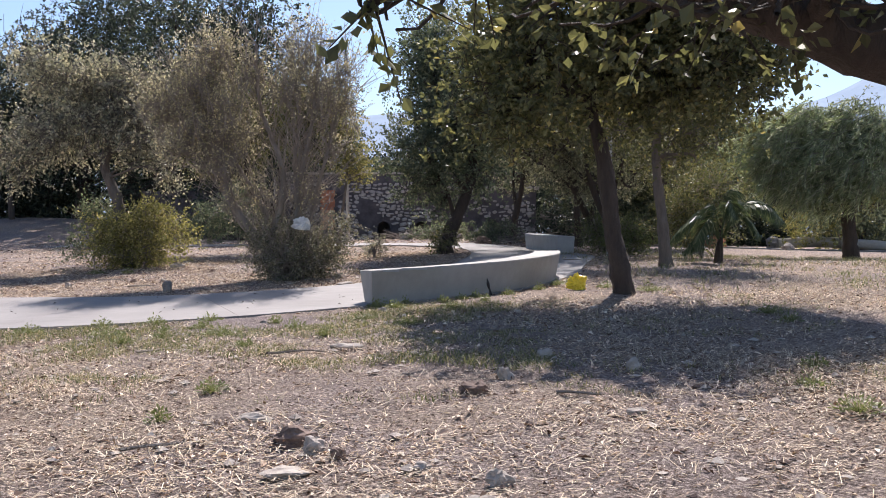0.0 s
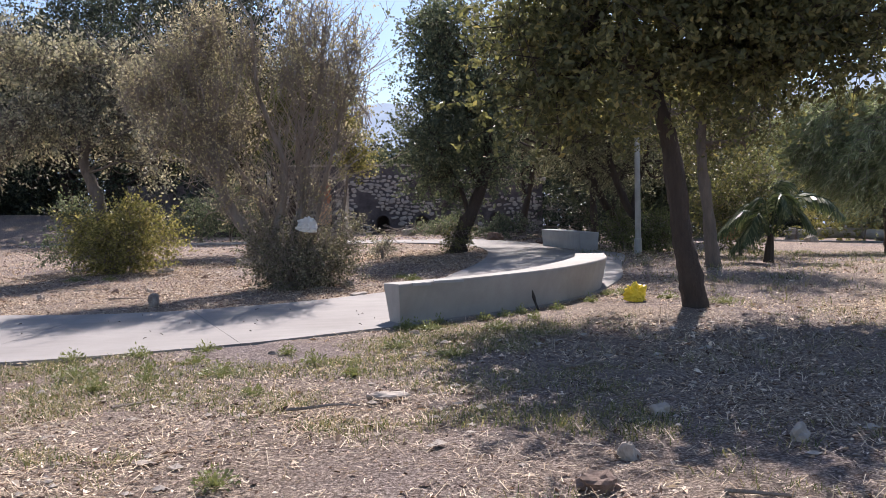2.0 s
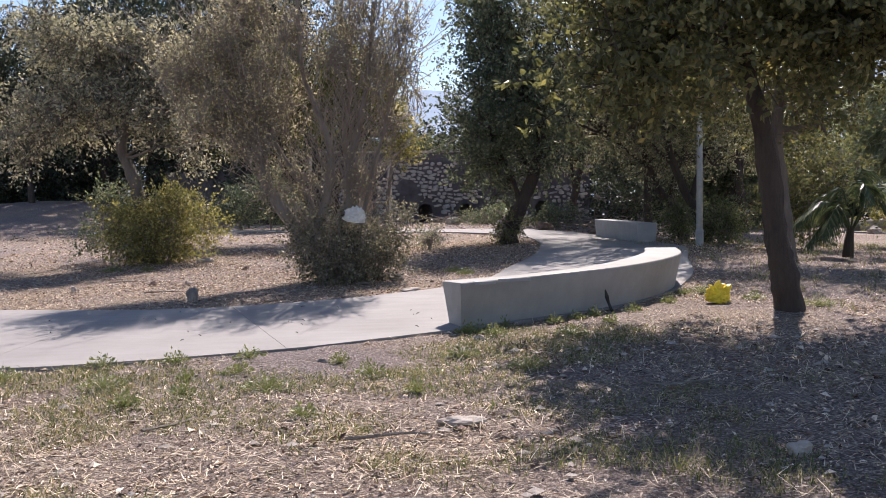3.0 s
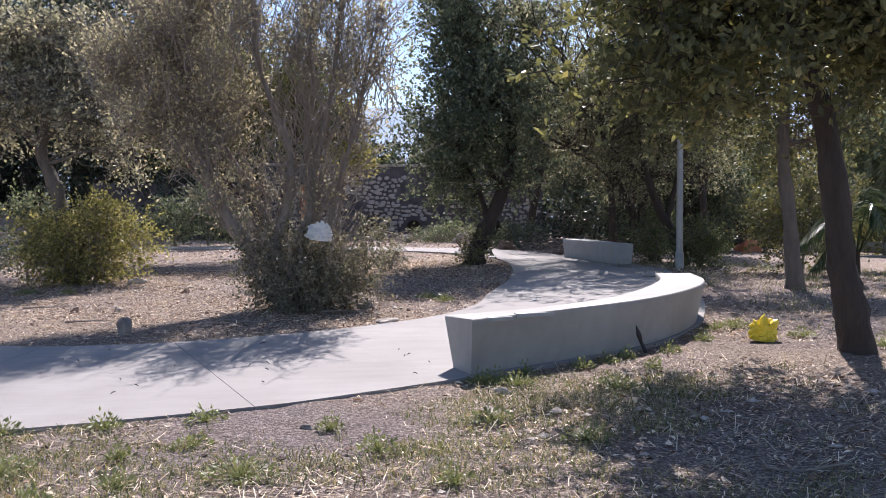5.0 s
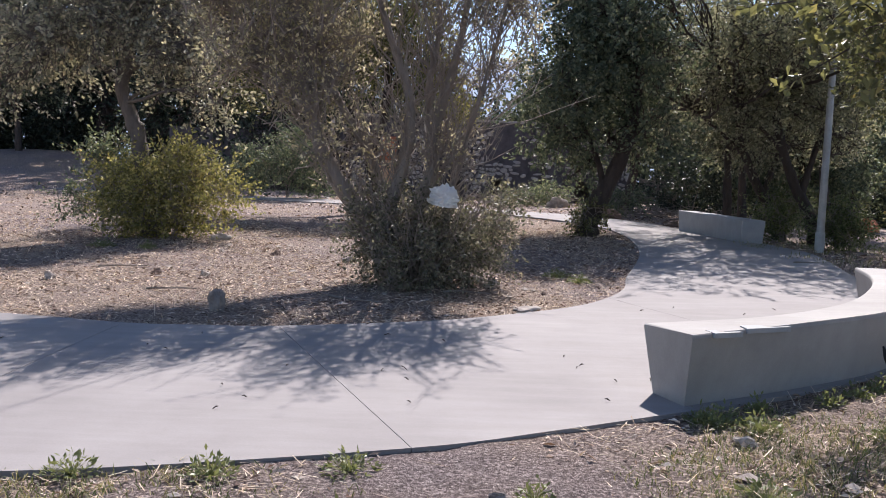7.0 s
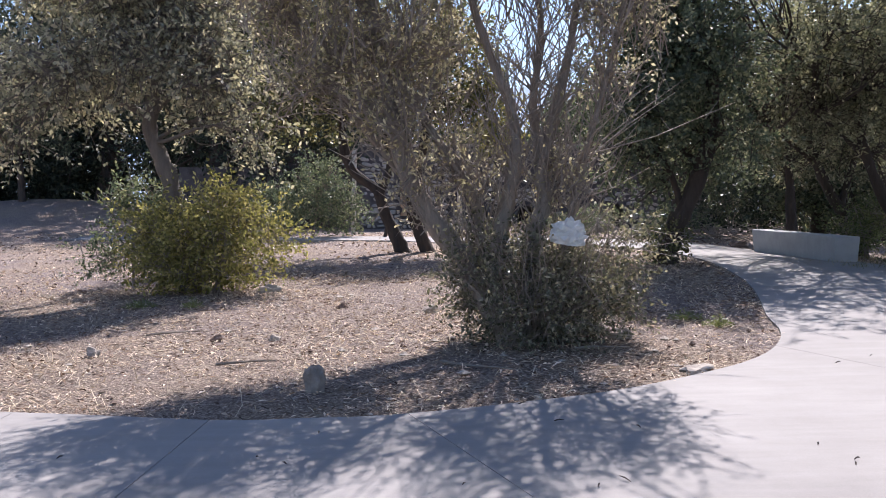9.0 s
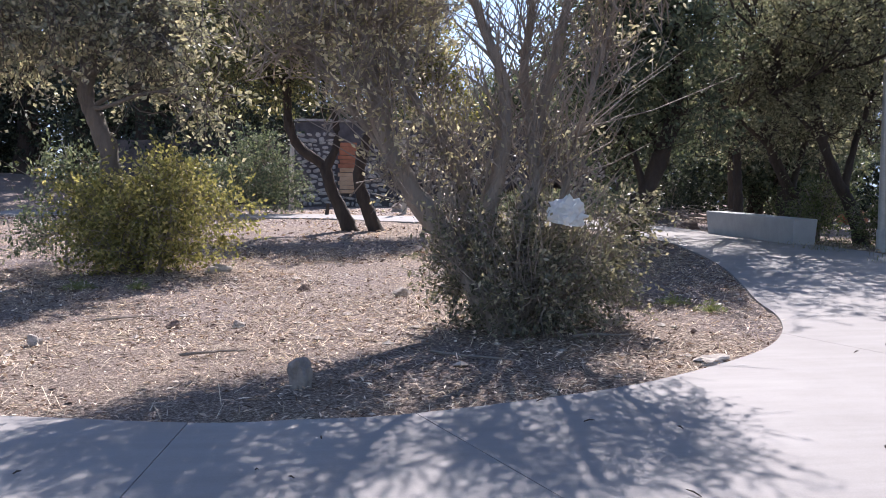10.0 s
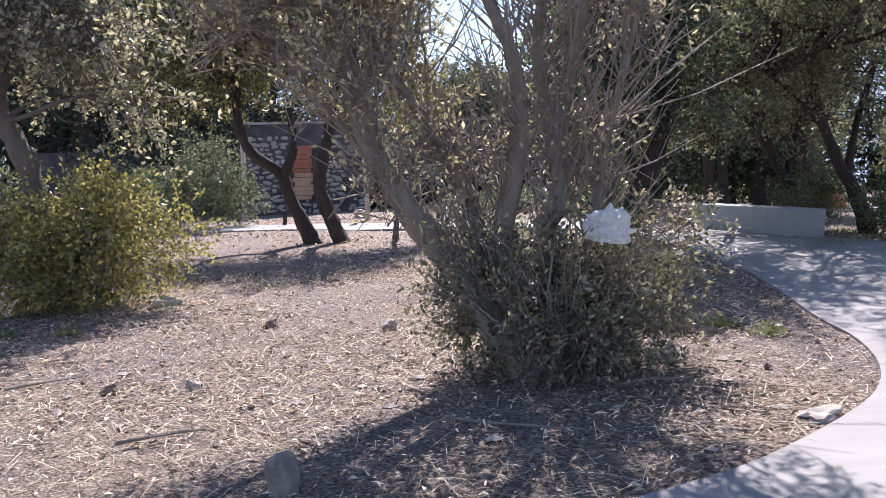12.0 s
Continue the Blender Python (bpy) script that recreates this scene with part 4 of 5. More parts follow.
# pepper tree with windblown hanging twigs
def pepper_tree(x, y):
    top = tree("pepper_tree", at(x, y), "pepper tree with windblown hanging silvery-green twigs", "tree",
         [([(0, 0, -0.15), (-0.05, 0, 0.6), (-0.1, 0, 1.4), (0.1, 0, 2.3), (0.2, 0, 3.2)], 0.24, 0.1)],
         [(0, 0, 3.3, 1.9, 1.5, 1.2), (-1.5, 0, 2.7, 1.3, 1.1, 1.0), (1.2, 0, 2.8, 1.5, 1.2, 1.1), (0, 0, 1.7, 1.4, 1.0, 0.7)],
         M_BARK_DARK, M_OAK_DARK, count=1300, per=12, length=0.4, leaf=0.1, width=0.045, droop=0.4)
    g, gt = Geo(), Geo()
    for _ in range(900):
        p, d = in_blob((-0.9, -0.9, 3.1, 2.2, 0.9, 1.25), 1, 0.2)
        p = p[0]
        e = p + np.array([-rng.uniform(0.15, 0.95), rng.normal() * 0.2, -rng.uniform(0.3, 0.8)])
        line = smooth_line([p, (p + e) / 2 + np.array([-0.1, 0, 0.14]), e], 5)
        tube(gt, line, np.linspace(0.008, 0.004, len(line)), 3)
        c = np.repeat(line, 4, 0) + rng.normal(size=(len(line) * 4, 3)) * 0.025
        leaves(g, c, 0.2, 0.032, np.tile(unit(e - p), (len(c), 1)), 2.2)
    part("branchwork", gt.mesh("branchwork"), M_TWIG, top)
    part("hanging_foliage", g.mesh("hanging_foliage"), M_PEPPER, top, "silvery green hanging leaflets")


pepper_tree(11.6, 25.6)

# the tree under which the walk begins: a heavy limb overhead
def near_tree():
    base = at(2.7, 2.3)
    P = lambda x, y, h: (x - base[0], y - base[1], h - base[2])
    top = tree("carob_overhead", base, "old oak with a heavy low limb reaching over the walk", "tree",
         [([(0, 0, -0.2), (-0.05, 0.05, 0.8), (-0.2, 0.1, 1.4), (-0.25, 0.1, 2.2), (-0.1, 0.1, 3.2)], 0.26, 0.14),
          ([(-0.15, 0.1, 1.25), P(2.0, 2.6, 1.9), P(1.33, 2.7, 2.1), P(1.1, 2.72, 2.18), P(0.88, 2.72, 2.25), P(0.55, 2.7, 2.36), P(0.1, 2.65, 2.5)], 0.15, 0.03)],
         [(*P(0.5, 2.75, 2.36), 0.55, 0.4, 0.24), (*P(0.05, 2.7, 2.42), 0.35, 0.35, 0.2), (*P(1.15, 2.7, 2.42), 0.5, 0.45, 0.28), (*P(0.8, 3.1, 2.45), 0.6, 0.4, 0.25), (*P(-0.2, 2.62, 2.22), 0.09, 0.09, 0.09), (*P(1.0, 2.35, 2.16), 0.42, 0.2, 0.14), (*P(0.55, 2.3, 2.14), 0.3, 0.2, 0.1), (*P(1.7, 2.7, 2.5), 0.6, 0.6, 0.4), (*P(2.6, 2.4, 3.6), 1.5, 1.4, 0.9), (*P(1.6, 2.2, 3.5), 1.2, 1.2, 0.7)],
     M_BARK_DARK, M_OAK, count=1500, per=12, length=0.2, clumps=0, leaf=0.055, width=0.036, limb_r=0.03, twig_share=0.8)


near_tree()

# background trees
def big_tree(name, x, y, s, mat, label, count=1500):
    return tree(name, at(x, y), label, "tree",
         [([(0, 0, -0.2), (0.1, 0, 1.0 * s), (0, 0, 2.4 * s), (-0.1, 0, 4 * s)], 0.28 * s, 0.12)],
         [(0, 0, 4.0 * s, 2.2 * s, 2.0 * s, 1.6 * s), (-1.5 * s, 0, 3.0 * s, 1.6 * s, 1.5 * s, 1.4 * s), (1.5 * s, 0.2, 3.0 * s, 1.6 * s, 1.5 * s, 1.4 * s), (0.2, 0, 5.4 * s, 1.6 * s, 1.5 * s, 1.2 * s), (0, -0.4 * s, 2.0 * s, 1.9 * s, 1.2 * s, 1.0 * s), (-0.8 * s, -0.3 * s, 1.0 * s, 1.3 * s, 1.0 * s, 0.8 * s), (0.9 * s, -0.3 * s, 1.0 * s, 1.3 * s, 1.0 * s, 0.8 * s)],
         M_BARK_DARK, mat, count=count, per=12, length=0.7, leaf=0.17, width=0.11, group="trees round the clearing", limbs=1, twig_share=0.1, limb_r=0.1, twig=0.01)
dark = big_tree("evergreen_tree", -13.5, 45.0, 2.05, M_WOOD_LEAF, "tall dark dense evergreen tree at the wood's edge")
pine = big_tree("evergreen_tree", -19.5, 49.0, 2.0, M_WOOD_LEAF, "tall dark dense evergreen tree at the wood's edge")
olive = big_tree("broadleaf_tree", 9.0, 40.0, 1.0, M_OAK_DARK, "green broad-leaved tree beyond the plaza")
for x, y, s, r in [(-9.8, 42.5, 1.0, 40), (-24, 52, 1.0, 80), (-30, 50, 0.9, 200), (-12, 52, 1.05, 140), (-17.5, 50, 1.1, 10), (-37, 52, 1.1, 100), (-6.5, 46, 0.62, 300), (-26.5, 48, 0.75, 20)]:
    src = dark if r % 40 else pine
    copy_thing(src, pose(*at(x, y), 0, 0, r) @ Matrix.Scale(s, 4))
for x, y, s, r in [(6.5, 46, 1.0, 60), (9.5, 38.5, 0.9, 130), (13.5, 44, 1.1, 220), (18.5, 40, 0.8, 10), (22, 48, 0.9, 90), (17, 31, 0.62, 300), (1.5, 49, 0.95, 30), (-2.8, 51, 0.7, 250), (28, 42, 0.8, 140), (21, 27, 0.55, 200), (15.5, 24.5, 0.45, 110)]:
    copy_thing(olive, pose(*at(x, y), 0, 0, r) @ Matrix.Scale(s, 4))


def far_wood():
    """Dense dark wood that closes the clearing."""
    g, gt = Geo(), Geo()
    for k in range(95):
        x = -60 + 120 * (k + rng.random()) / 95
        y = 55 + rng.uniform(-3, 5) + 0.004 * x * x * -1
        h = (8.5 if x < -9 else 4.6 if x < 1 else 6.5 if x < 14 else 4.8) * rng.uniform(0.8, 1.15)
        z = float(gz(x, y))
        for q in range(4):
            sprays(g, gt, (x + rng.normal() * 0.8, y + rng.normal() * 0.6, z + h * (0.06 + 0.24 * q), 1.9, 1.4, h * 0.22), 120 if x < -5 else 75, 11, 0.9, 0.24, 0.16, twig=0.012, twig_share=0.03)
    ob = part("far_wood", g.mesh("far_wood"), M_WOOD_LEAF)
    tagged(ob, "dark dense evergreen wood closing the clearing", "wood", kind="stuff")


far_wood()
tree("yellow_oak", at(-2.75, 27.2), "small oak with yellow-green sunlit leaves before the wall", "tree",
     [([(-0.4, 0, -0.2), (-0.3, 0, 1.0), (-0.1, 0, 2.4)], 0.06, 0.03)], [(0.05, 0, 3.0, 0.6, 0.6, 0.8), (0.2, 0, 2.3, 0.4, 0.5, 0.5), (-0.3, 0, 3.8, 0.6, 0.6, 0.6)],
     M_BARK_GREY, M_BUSH_LEAF, count=330, per=12, length=0.35, leaf=0.085, width=0.052, limb_r=0.02)
far_left = tree("small_oak", at(-21.0, 44.0), "small dark oak on the dry bank", "tree",
     [([(0, 0, -0.2), (-0.05, 0, 0.8), (-0.1, 0, 1.8)], 0.15, 0.1)], [(0, 0, 2.9, 1.7, 1.6, 1.1), (-1.2, 0, 2.5, 1.1, 1.1, 0.8), (1.1, 0, 2.6, 1.0, 1.1, 0.8), (0, 0, 3.8, 1.4, 1.3, 0.9)],
     M_BARK_DARK, M_OAK_DARK, count=800, per=12, length=0.45, leaf=0.1, width=0.06)

# ---- loose things ----
def rock(x, y, w, d, h, mat, label, name="rock", turn=0, sink=0.25, cat="rock"):
    bm = bmesh.new()
    bmesh.ops.create_icosphere(bm, subdivisions=3, radius=0.5)
    off = Vector((x * 3.1, y * 2.7, 1.0))
    for v in bm.verts:
        k = 1.05 + 0.6 * noise.noise(v.co * 2.4 + off) - 0.3 * abs(noise.noise(v.co * 5 + off)) + 0.1 * noise.noise(v.co * 11 + off)
        c = v.co * k
        for ax in range(3):
            c[ax] = max(-0.36, c[ax]) if ax == 2 else c[ax]
        v.co = Vector((c.x * w, c.y * d, c.z * h / 0.72))
    me = bpy.data.meshes.new(name)
    bm.to_mesh(me)
    bm.free()
    ob = part(name, me, mat)
    ob.matrix_world = pose(*at(x, y, h * (0.5 - sink)), 0, 0, turn)
    return tagged(ob, label, cat)


for x, y, w, d, h, mat, label, turn in [
        (-0.84, 5.05, 0.24, 0.15, 0.09, M_ROCK_BROWN, "flat brown broken rock on the dry ground", 10), (-0.70, 4.87, 0.13, 0.1, 0.08, M_ROCK, "small grey-brown angular stone on soil", 40),
        (-0.55, 4.7, 0.07, 0.06, 0.07, M_ROCK_BROWN, "small dark stone on dry soil", 0), (0.22, 6.22, 0.2, 0.13, 0.1, M_ROCK_BROWN, "reddish brown flat rock at the edge of the shade", 5),
        (0.46, 6.7, 0.1, 0.08, 0.1, M_ROCK, "small white stone at the shade edge", 30), (0.26, 4.2, 0.12, 0.09, 0.08, M_ROCK, "small grey stone on dry soil", 0), (-0.77, 4.43, 0.24, 0.15, 0.05, M_ROCK, "flat grey stone set in the soil", 20),
        (-1.18, 5.62, 0.22, 0.12, 0.05, M_ROCK, "flat pale stone set in the soil", -15), (-0.11, 4.45, 0.1, 0.07, 0.05, M_ROCK, "small pale stone on dry soil", 0), (-0.9, 8.33, 0.26, 0.13, 0.06, M_ROCK, "flat tan stone on the dry ground", 12),
        (1.18, 5.48, 0.12, 0.08, 0.05, M_ROCK, "small pale stone on dry soil", 30), (1.45, 6.9, 0.14, 0.11, 0.09, M_ROCK, "grey stone in the tree shade", 50), (0.85, 7.6, 0.11, 0.08, 0.07, M_ROCK, "small pale stone in the tree shade", 0),
        (-6.12, 20.7, 0.32, 0.2, 0.12, M_ROCK, "pale flat rock near the round bush", 15), (-4.46, 14.62, 0.15, 0.12, 0.22, M_ROCK_TAN, "grey pointed rock at the path edge", 0), (-1.63, 14.98, 0.28, 0.16, 0.06, M_ROCK, "flat pale stone beside the path edge", 20),
        (-1.95, 16.5, 0.22, 0.15, 0.1, M_ROCK, "pale stone beside the broom shrub", 0), (-5.79, 16.85, 0.13, 0.09, 0.07, M_ROCK_BROWN, "small brown clod of soil", 0), (-5.21, 16.8, 0.12, 0.08, 0.06, M_ROCK, "small pale stone on dry soil", 40),
        (-4.83, 18.9, 0.14, 0.1, 0.08, M_ROCK_BROWN, "small brown stone on dry soil", 0), (-3.75, 18.4, 0.2, 0.12, 0.09, M_ROCK, "pale stone near the broom shrub", 30), (-6.73, 16.2, 0.12, 0.1, 0.08, M_ROCK, "small pale stone on dry soil", 0),
        (-2.1, 16.85, 0.2, 0.14, 0.08, M_ROCK, "pale stone beside the broom shrub", 10), (14.8, 40.2, 0.8, 0.55, 0.55, M_ROCK, "pale squared boulder on dry grass", 10), (-1.4, 33.8, 0.5, 0.35, 0.3, M_ROCK, "pale boulder before the stone wall", 0),
        (-3.6, 34.2, 0.45, 0.3, 0.25, M_ROCK, "pale boulder before the stone wall", 20), (0.4, 32.6, 0.6, 0.4, 0.3, M_ROCK, "grey boulder before the stone wall", 40), (1.3, 28.6, 0.5, 0.4, 0.25, M_ROCK_BROWN, "brown boulder behind the bench", 0),
        (13.6, 35.5, 0.5, 0.4, 0.3, M_ROCK, "pale boulder beside the fallen log", 0), (2.6, 27.9, 0.4, 0.3, 0.15, M_ROCK_BROWN, "brown flat rock behind the bench", 0), (-2.05, 10.35, 0.08, 0.06, 0.035, M_ROCK_TAN, "small brown stone on dry soil", 0),
        (-0.75, 11.2, 0.12, 0.08, 0.05, M_ROCK, "small pale stone on dry soil", 0)]:
    rock(x, y, w, d, h, mat, label, "rock", turn)


def pile(x, y):
    g = Geo()
    for _ in range(140):
        a = np.array([rng.normal() * 0.9, rng.normal() * 0.4, rng.uniform(0.0, 0.25)])
        e = a + np.array([rng.normal() * 0.5, rng.normal() * 0.3, rng.normal() * 0.12])
        e[2] = max(e[2], -0.02)
        tube(g, [a, (a + e) / 2 + rng.normal(size=3) * 0.04, e], [0.014, 0.01, 0.005], 4)
    ob = part("brushwood_pile", g.mesh("brushwood_pile"), M_TWIG)
    ob.matrix_world = Matrix.Translation(at(x, y))
    tagged(ob, "low pile of dry cut brushwood", "brushwood", kind="stuff")


rock(11.3, 37.4, 0.9, 0.5, 0.5, M_BRICK, "reddish masonry block beside the far road", "masonry_block", 5, 0.2, "masonry block")
build_pole("stake", -5.5, 32.6, 0.32, 0.06, 0.045, M_BARK_DARK, "short dark wooden stake beside the back path", "stake", (0.05, 0), "", False)
pile(3.2, 31.5)
pile(-0.6, 34.8)


def log(x0, y0, x1, y1, r, label):
    g = Geo()
    a, b = np.array(at(x0, y0, r * 0.9)), np.array(at(x1, y1, r * 0.9))
    line = limb_line(a, b, 0.03, 7)
    tube(g, line, np.linspace(r, r * 0.8, 7), 10, 0.08)
    for e, s in ((line[0], 1), (line[-1], 0.8)):
        tube(g, [e + (line[1] - line[0]) * 0.001, e], [r * s, 0.001], 10)
    base = at(x0, y0)
    ob = part("log", g.mesh("log", base, True), M_POST)
    ob.matrix_world = Matrix.Translation(base)
    tagged(ob, label, "log")


log(14.6, 39.3, 19, 38.2, 0.25, "pale fallen log lying on dry grass")


def stick(x, y, ln, turn, r=0.012):
    g = Geo()
    tube(g, limb_line((-ln / 2, 0, 0), (ln / 2, 0, 0), 0.06, 6), np.linspace(r, r * 0.5, 6), 5, 0.1)
    ob = part("stick", g.mesh("stick"), M_TWIG)
    ob.matrix_world = pose(*at(x, y, r + 0.02), 0, 0, turn)
    tagged(ob, "dry pale stick lying on the ground", "stick")


for x, y, ln, turn in [(-1.6, 4.95, 0.34, 32), (-1.3, 8.0, 0.5, 12), (-2.7, 8.4, 0.4, 60), (0.9, 6.0, 0.3, -20), (-5.2, 15.6, 0.5, 25), (-3.3, 15.3, 0.7, -35), (-2.2, 15.9, 0.5, 10), (-6.3, 17.2, 0.6, 40), (0.6, 9.2, 0.5, 5), (2.9, 20.2, 0.5, 25)]:
    stick(x, y, ln, turn)


def bag(name, x, y, h, size, mat, label, lift=0.0):
    """A crumpled plastic bag."""
    bm = bmesh.new()
    bmesh.ops.create_icosphere(bm, subdivisions=4, radius=0.5)
    for v in bm.verts:
        q = v.co.normalized()
        k = 0.7 + 0.6 * abs(noise.noise(q * 2.0 + Vector((x, 1, 2)))) + 0.25 * abs(noise.noise(q * 4.5)) + 0.1 * abs(noise.noise(q * 11))
        if q.z > 0:
            k *= 1 + 0.45 * q.z ** 3 + 0.3 * q.z * noise.noise(q * 4)
        v.co = Vector((q.x * k * size[0], q.y * k * size[1], max(q.z * k, -0.42) * size[2])) * 0.5 * 1.2
    me = bpy.data.meshes.new(name)
    bm.to_mesh(me)
    bm.free()
    ob = part(name, me, mat)
    ob.matrix_world = pose(*at(x, y, h), 8, 5, 20)
    tagged(ob, label, "bag")


bag("plastic_bag", 1.93, 13.1, 0.07, (0.25, 0.2, 0.22), M_YELLOW, "crumpled bright yellow plastic bag on the ground")
bag("plastic_bag", -2.5, 15.92, 0.98, (0.27, 0.22, 0.21), M_WHITE, "white plastic bag caught in the shrub")


# dark uneven strip on the front of the curved bench
def bench_strip():
    g = Geo()
    p = np.array([0.62, 12.70])
    z = float(gz(*p))
    tube(g, [(p[0], p[1], z + 0.24), (p[0] + 0.005, p[1] - 0.05, z + 0.17), (p[0] + 0.03, p[1] - 0.07, z + 0.1), (p[0] + 0.05, p[1] - 0.13, z + 0.02)], [0.006, 0.02, 0.012, 0.02], 7, 0.5)
    base = at(*p)
    ob = part("dark_strip", g.mesh("dark_strip", base), M_NEAR_BLACK)
    ob.matrix_world = Matrix.Translation(base)
    tagged(ob, "dark narrow strip leaning on the bench front", "rag")


bench_strip()


# ---- weeds, grass and litter ----
def blades(geo, x, y, n, spread, h, w):
    px, py = x + rng.normal(size=n) * spread, y + rng.normal(size=n) * spread
    p = np.stack([px, py, gz(px, py)], 1)
    d = np.stack([rng.normal(size=n) * 0.5, rng.normal(size=n) * 0.5, np.ones(n)], 1)
    L = (h * rng.uniform(0.4, 1.2, n))[:, None]
    s = unit(np.stack([rng.normal(size=n), rng.normal(size=n), np.zeros(n)], 1)) * w
    mid = p + d * L * 0.6
    tip = p + d * L * 0.9 + np.stack([d[:, 0], d[:, 1], -0.3 * np.ones(n)], 1) * L * 0.5
    geo.quads(np.stack([p - s, p + s, mid + s * 0.8, mid - s * 0.8], 1))
    geo.quads(np.stack([mid - s * 0.8, mid + s * 0.8, tip, tip - s * 0.1], 1))


WEED_SPOTS = [(-3.04, 9.8, 0.12), (-2.73, 10.6, 0.14), (-2.68, 9.99, 0.14), (-3.96, 10.45, 0.14), (-1.91, 10.3, 0.12), (-3.35, 10.5, 0.1), (-0.85, 11.5, 0.14), (-1.67, 6.5, 0.13), (-0.9, 11.55, 0.14),
              (0.55, 11.9, 0.12), (3.57, 9.25, 0.14), (2.8, 6.82, 0.14), (2.48, 5.39, 0.13), (2.48, 6.1, 0.1), (-1.77, 5.61, 0.09), (3.59, 9.96, 0.14), (-1.1, 17.5, 0.18), (-0.9, 17.05, 0.14), (-7.45, 19.4, 0.3), (-6.76, 19.3, 0.25),
              (0.0, 12.0, 0.1), (0.9, 12.6, 0.1), (1.4, 13.2, 0.12), (1.75, 13.9, 0.12), (-0.5, 11.8, 0.1), (2.4, 13.3, 0.2), (2.0, 14.0, 0.2), (2.9, 12.7, 0.15), (-2.3, 9.4, 0.2), (-1.6, 9.8, 0.2), (-3.6, 9.6, 0.2), (-4.6, 10.0, 0.2),
              (-0.75, 11.55, 0.16), (-0.6, 11.45, 0.12), (0.25, 12.2, 0.1), (0.45, 12.35, 0.12), (-3.2, 9.0, 0.18), (-2.9, 9.3, 0.14), (-1.2, 9.2, 0.16), (-1.9, 8.6, 0.14), (-5.2, 9.9, 0.2), (-0.9, 10.4, 0.14), (0.1, 11.3, 0.14), (-0.4, 9.9, 0.14)]
def weed(x, y, s):
    """A low plant whose leafy stalks all rise from one root."""
    n = int(1300 * s)
    a = rng.uniform(0, 2 * math.pi, n)
    r = s * np.sqrt(rng.uniform(0.02, 1, n))
    c = np.stack([r * np.cos(a), r * np.sin(a), np.zeros(n)], 1)
    c[:, 2] = gz(c[:, 0] + x, c[:, 1] + y) - float(gz(x, y)) + 0.012 + rng.uniform(0, 0.12, n) * (1.1 - r / s)
    out = unit(c * np.array([1, 1, 0.4]) + np.array([0, 0, 0.03]))
    d = unit(out + rng.normal(size=(n, 3)) * 0.55)
    sd = unit(np.cross(d, rng.normal(size=(n, 3)) * 0.5 + np.array([0, 0, 1.0])))
    L, W = (0.032 * rng.uniform(0.6, 1.5, n))[:, None], (0.016 * rng.uniform(0.6, 1.3, n))[:, None]
    v = np.concatenate([[(-0.003, 0, 0), (0.003, 0, 0)], np.stack([c, c + d * L * 0.5 + sd * W * 0.5, c + d * L, c + d * L * 0.5 - sd * W * 0.5], 1).reshape(-1, 3)])
    k = 2 + 4 * np.arange(n)
    g = Geo()
    g.add(v, np.stack([k, k + 1, k + 2, k + 3], 1))
    g.f.append(np.stack([np.zeros(n, int), np.ones(n, int), k], 1))
    ob = part("weed", g.mesh("weed"), M_HERB)
    ob.matrix_world = Matrix.Translation(at(x, y))
    tagged(ob, "low green leafy weed rooted in dry soil", "weed", "weeds")


for x, y, s in WEED_SPOTS:
    weed(x, y, s * rng.uniform(0.55, 1.15))


def on_path(x, y):
    """True where the concrete lies."""
    near = smooth_line([p[0] for p in PATH_PAIRS[:20]], 2)
    far = smooth_line([p[1] for p in PATH_PAIRS[:20]], 2)
    poly = np.concatenate([near, far[::-1]])
    inside = np.zeros(len(x), bool)
    for (xa, ya), (xb, yb) in zip(poly, np.roll(poly, -1, 0)):
        cross = ((ya > y) != (yb > y)) & (x < (xb - xa) * (y - ya) / (yb - ya + 1e-12) + xa)
        inside ^= cross
    return inside


def scatter(n, x0, x1, y0, y1, power=1.0):
    x = rng.uniform(x0, x1, n)
    y = y0 + (y1 - y0) * rng.uniform(0, 1, n) ** power
    # thin out towards the edges of the strewn area
    edge = np.minimum(np.minimum(x - x0, x1 - x), np.minimum(y - y0, y1 - y))
    patch = np.sin(1.1 * x + 0.7 * y) + np.sin(0.6 * x - 1.3 * y + 1.0) + np.sin(2.3 * x + 1.9 * y + 2.0) * 0.7 + np.sin(3.1 * y - 2.2 * x) * 0.5
    keep = ~on_path(x, y) & (rng.uniform(-3.8 if y0 > 9 else -2.6, 1.5, n) < patch) & (rng.uniform(0, 1, n) < edge / 2.2)
    return x[keep], y[keep]


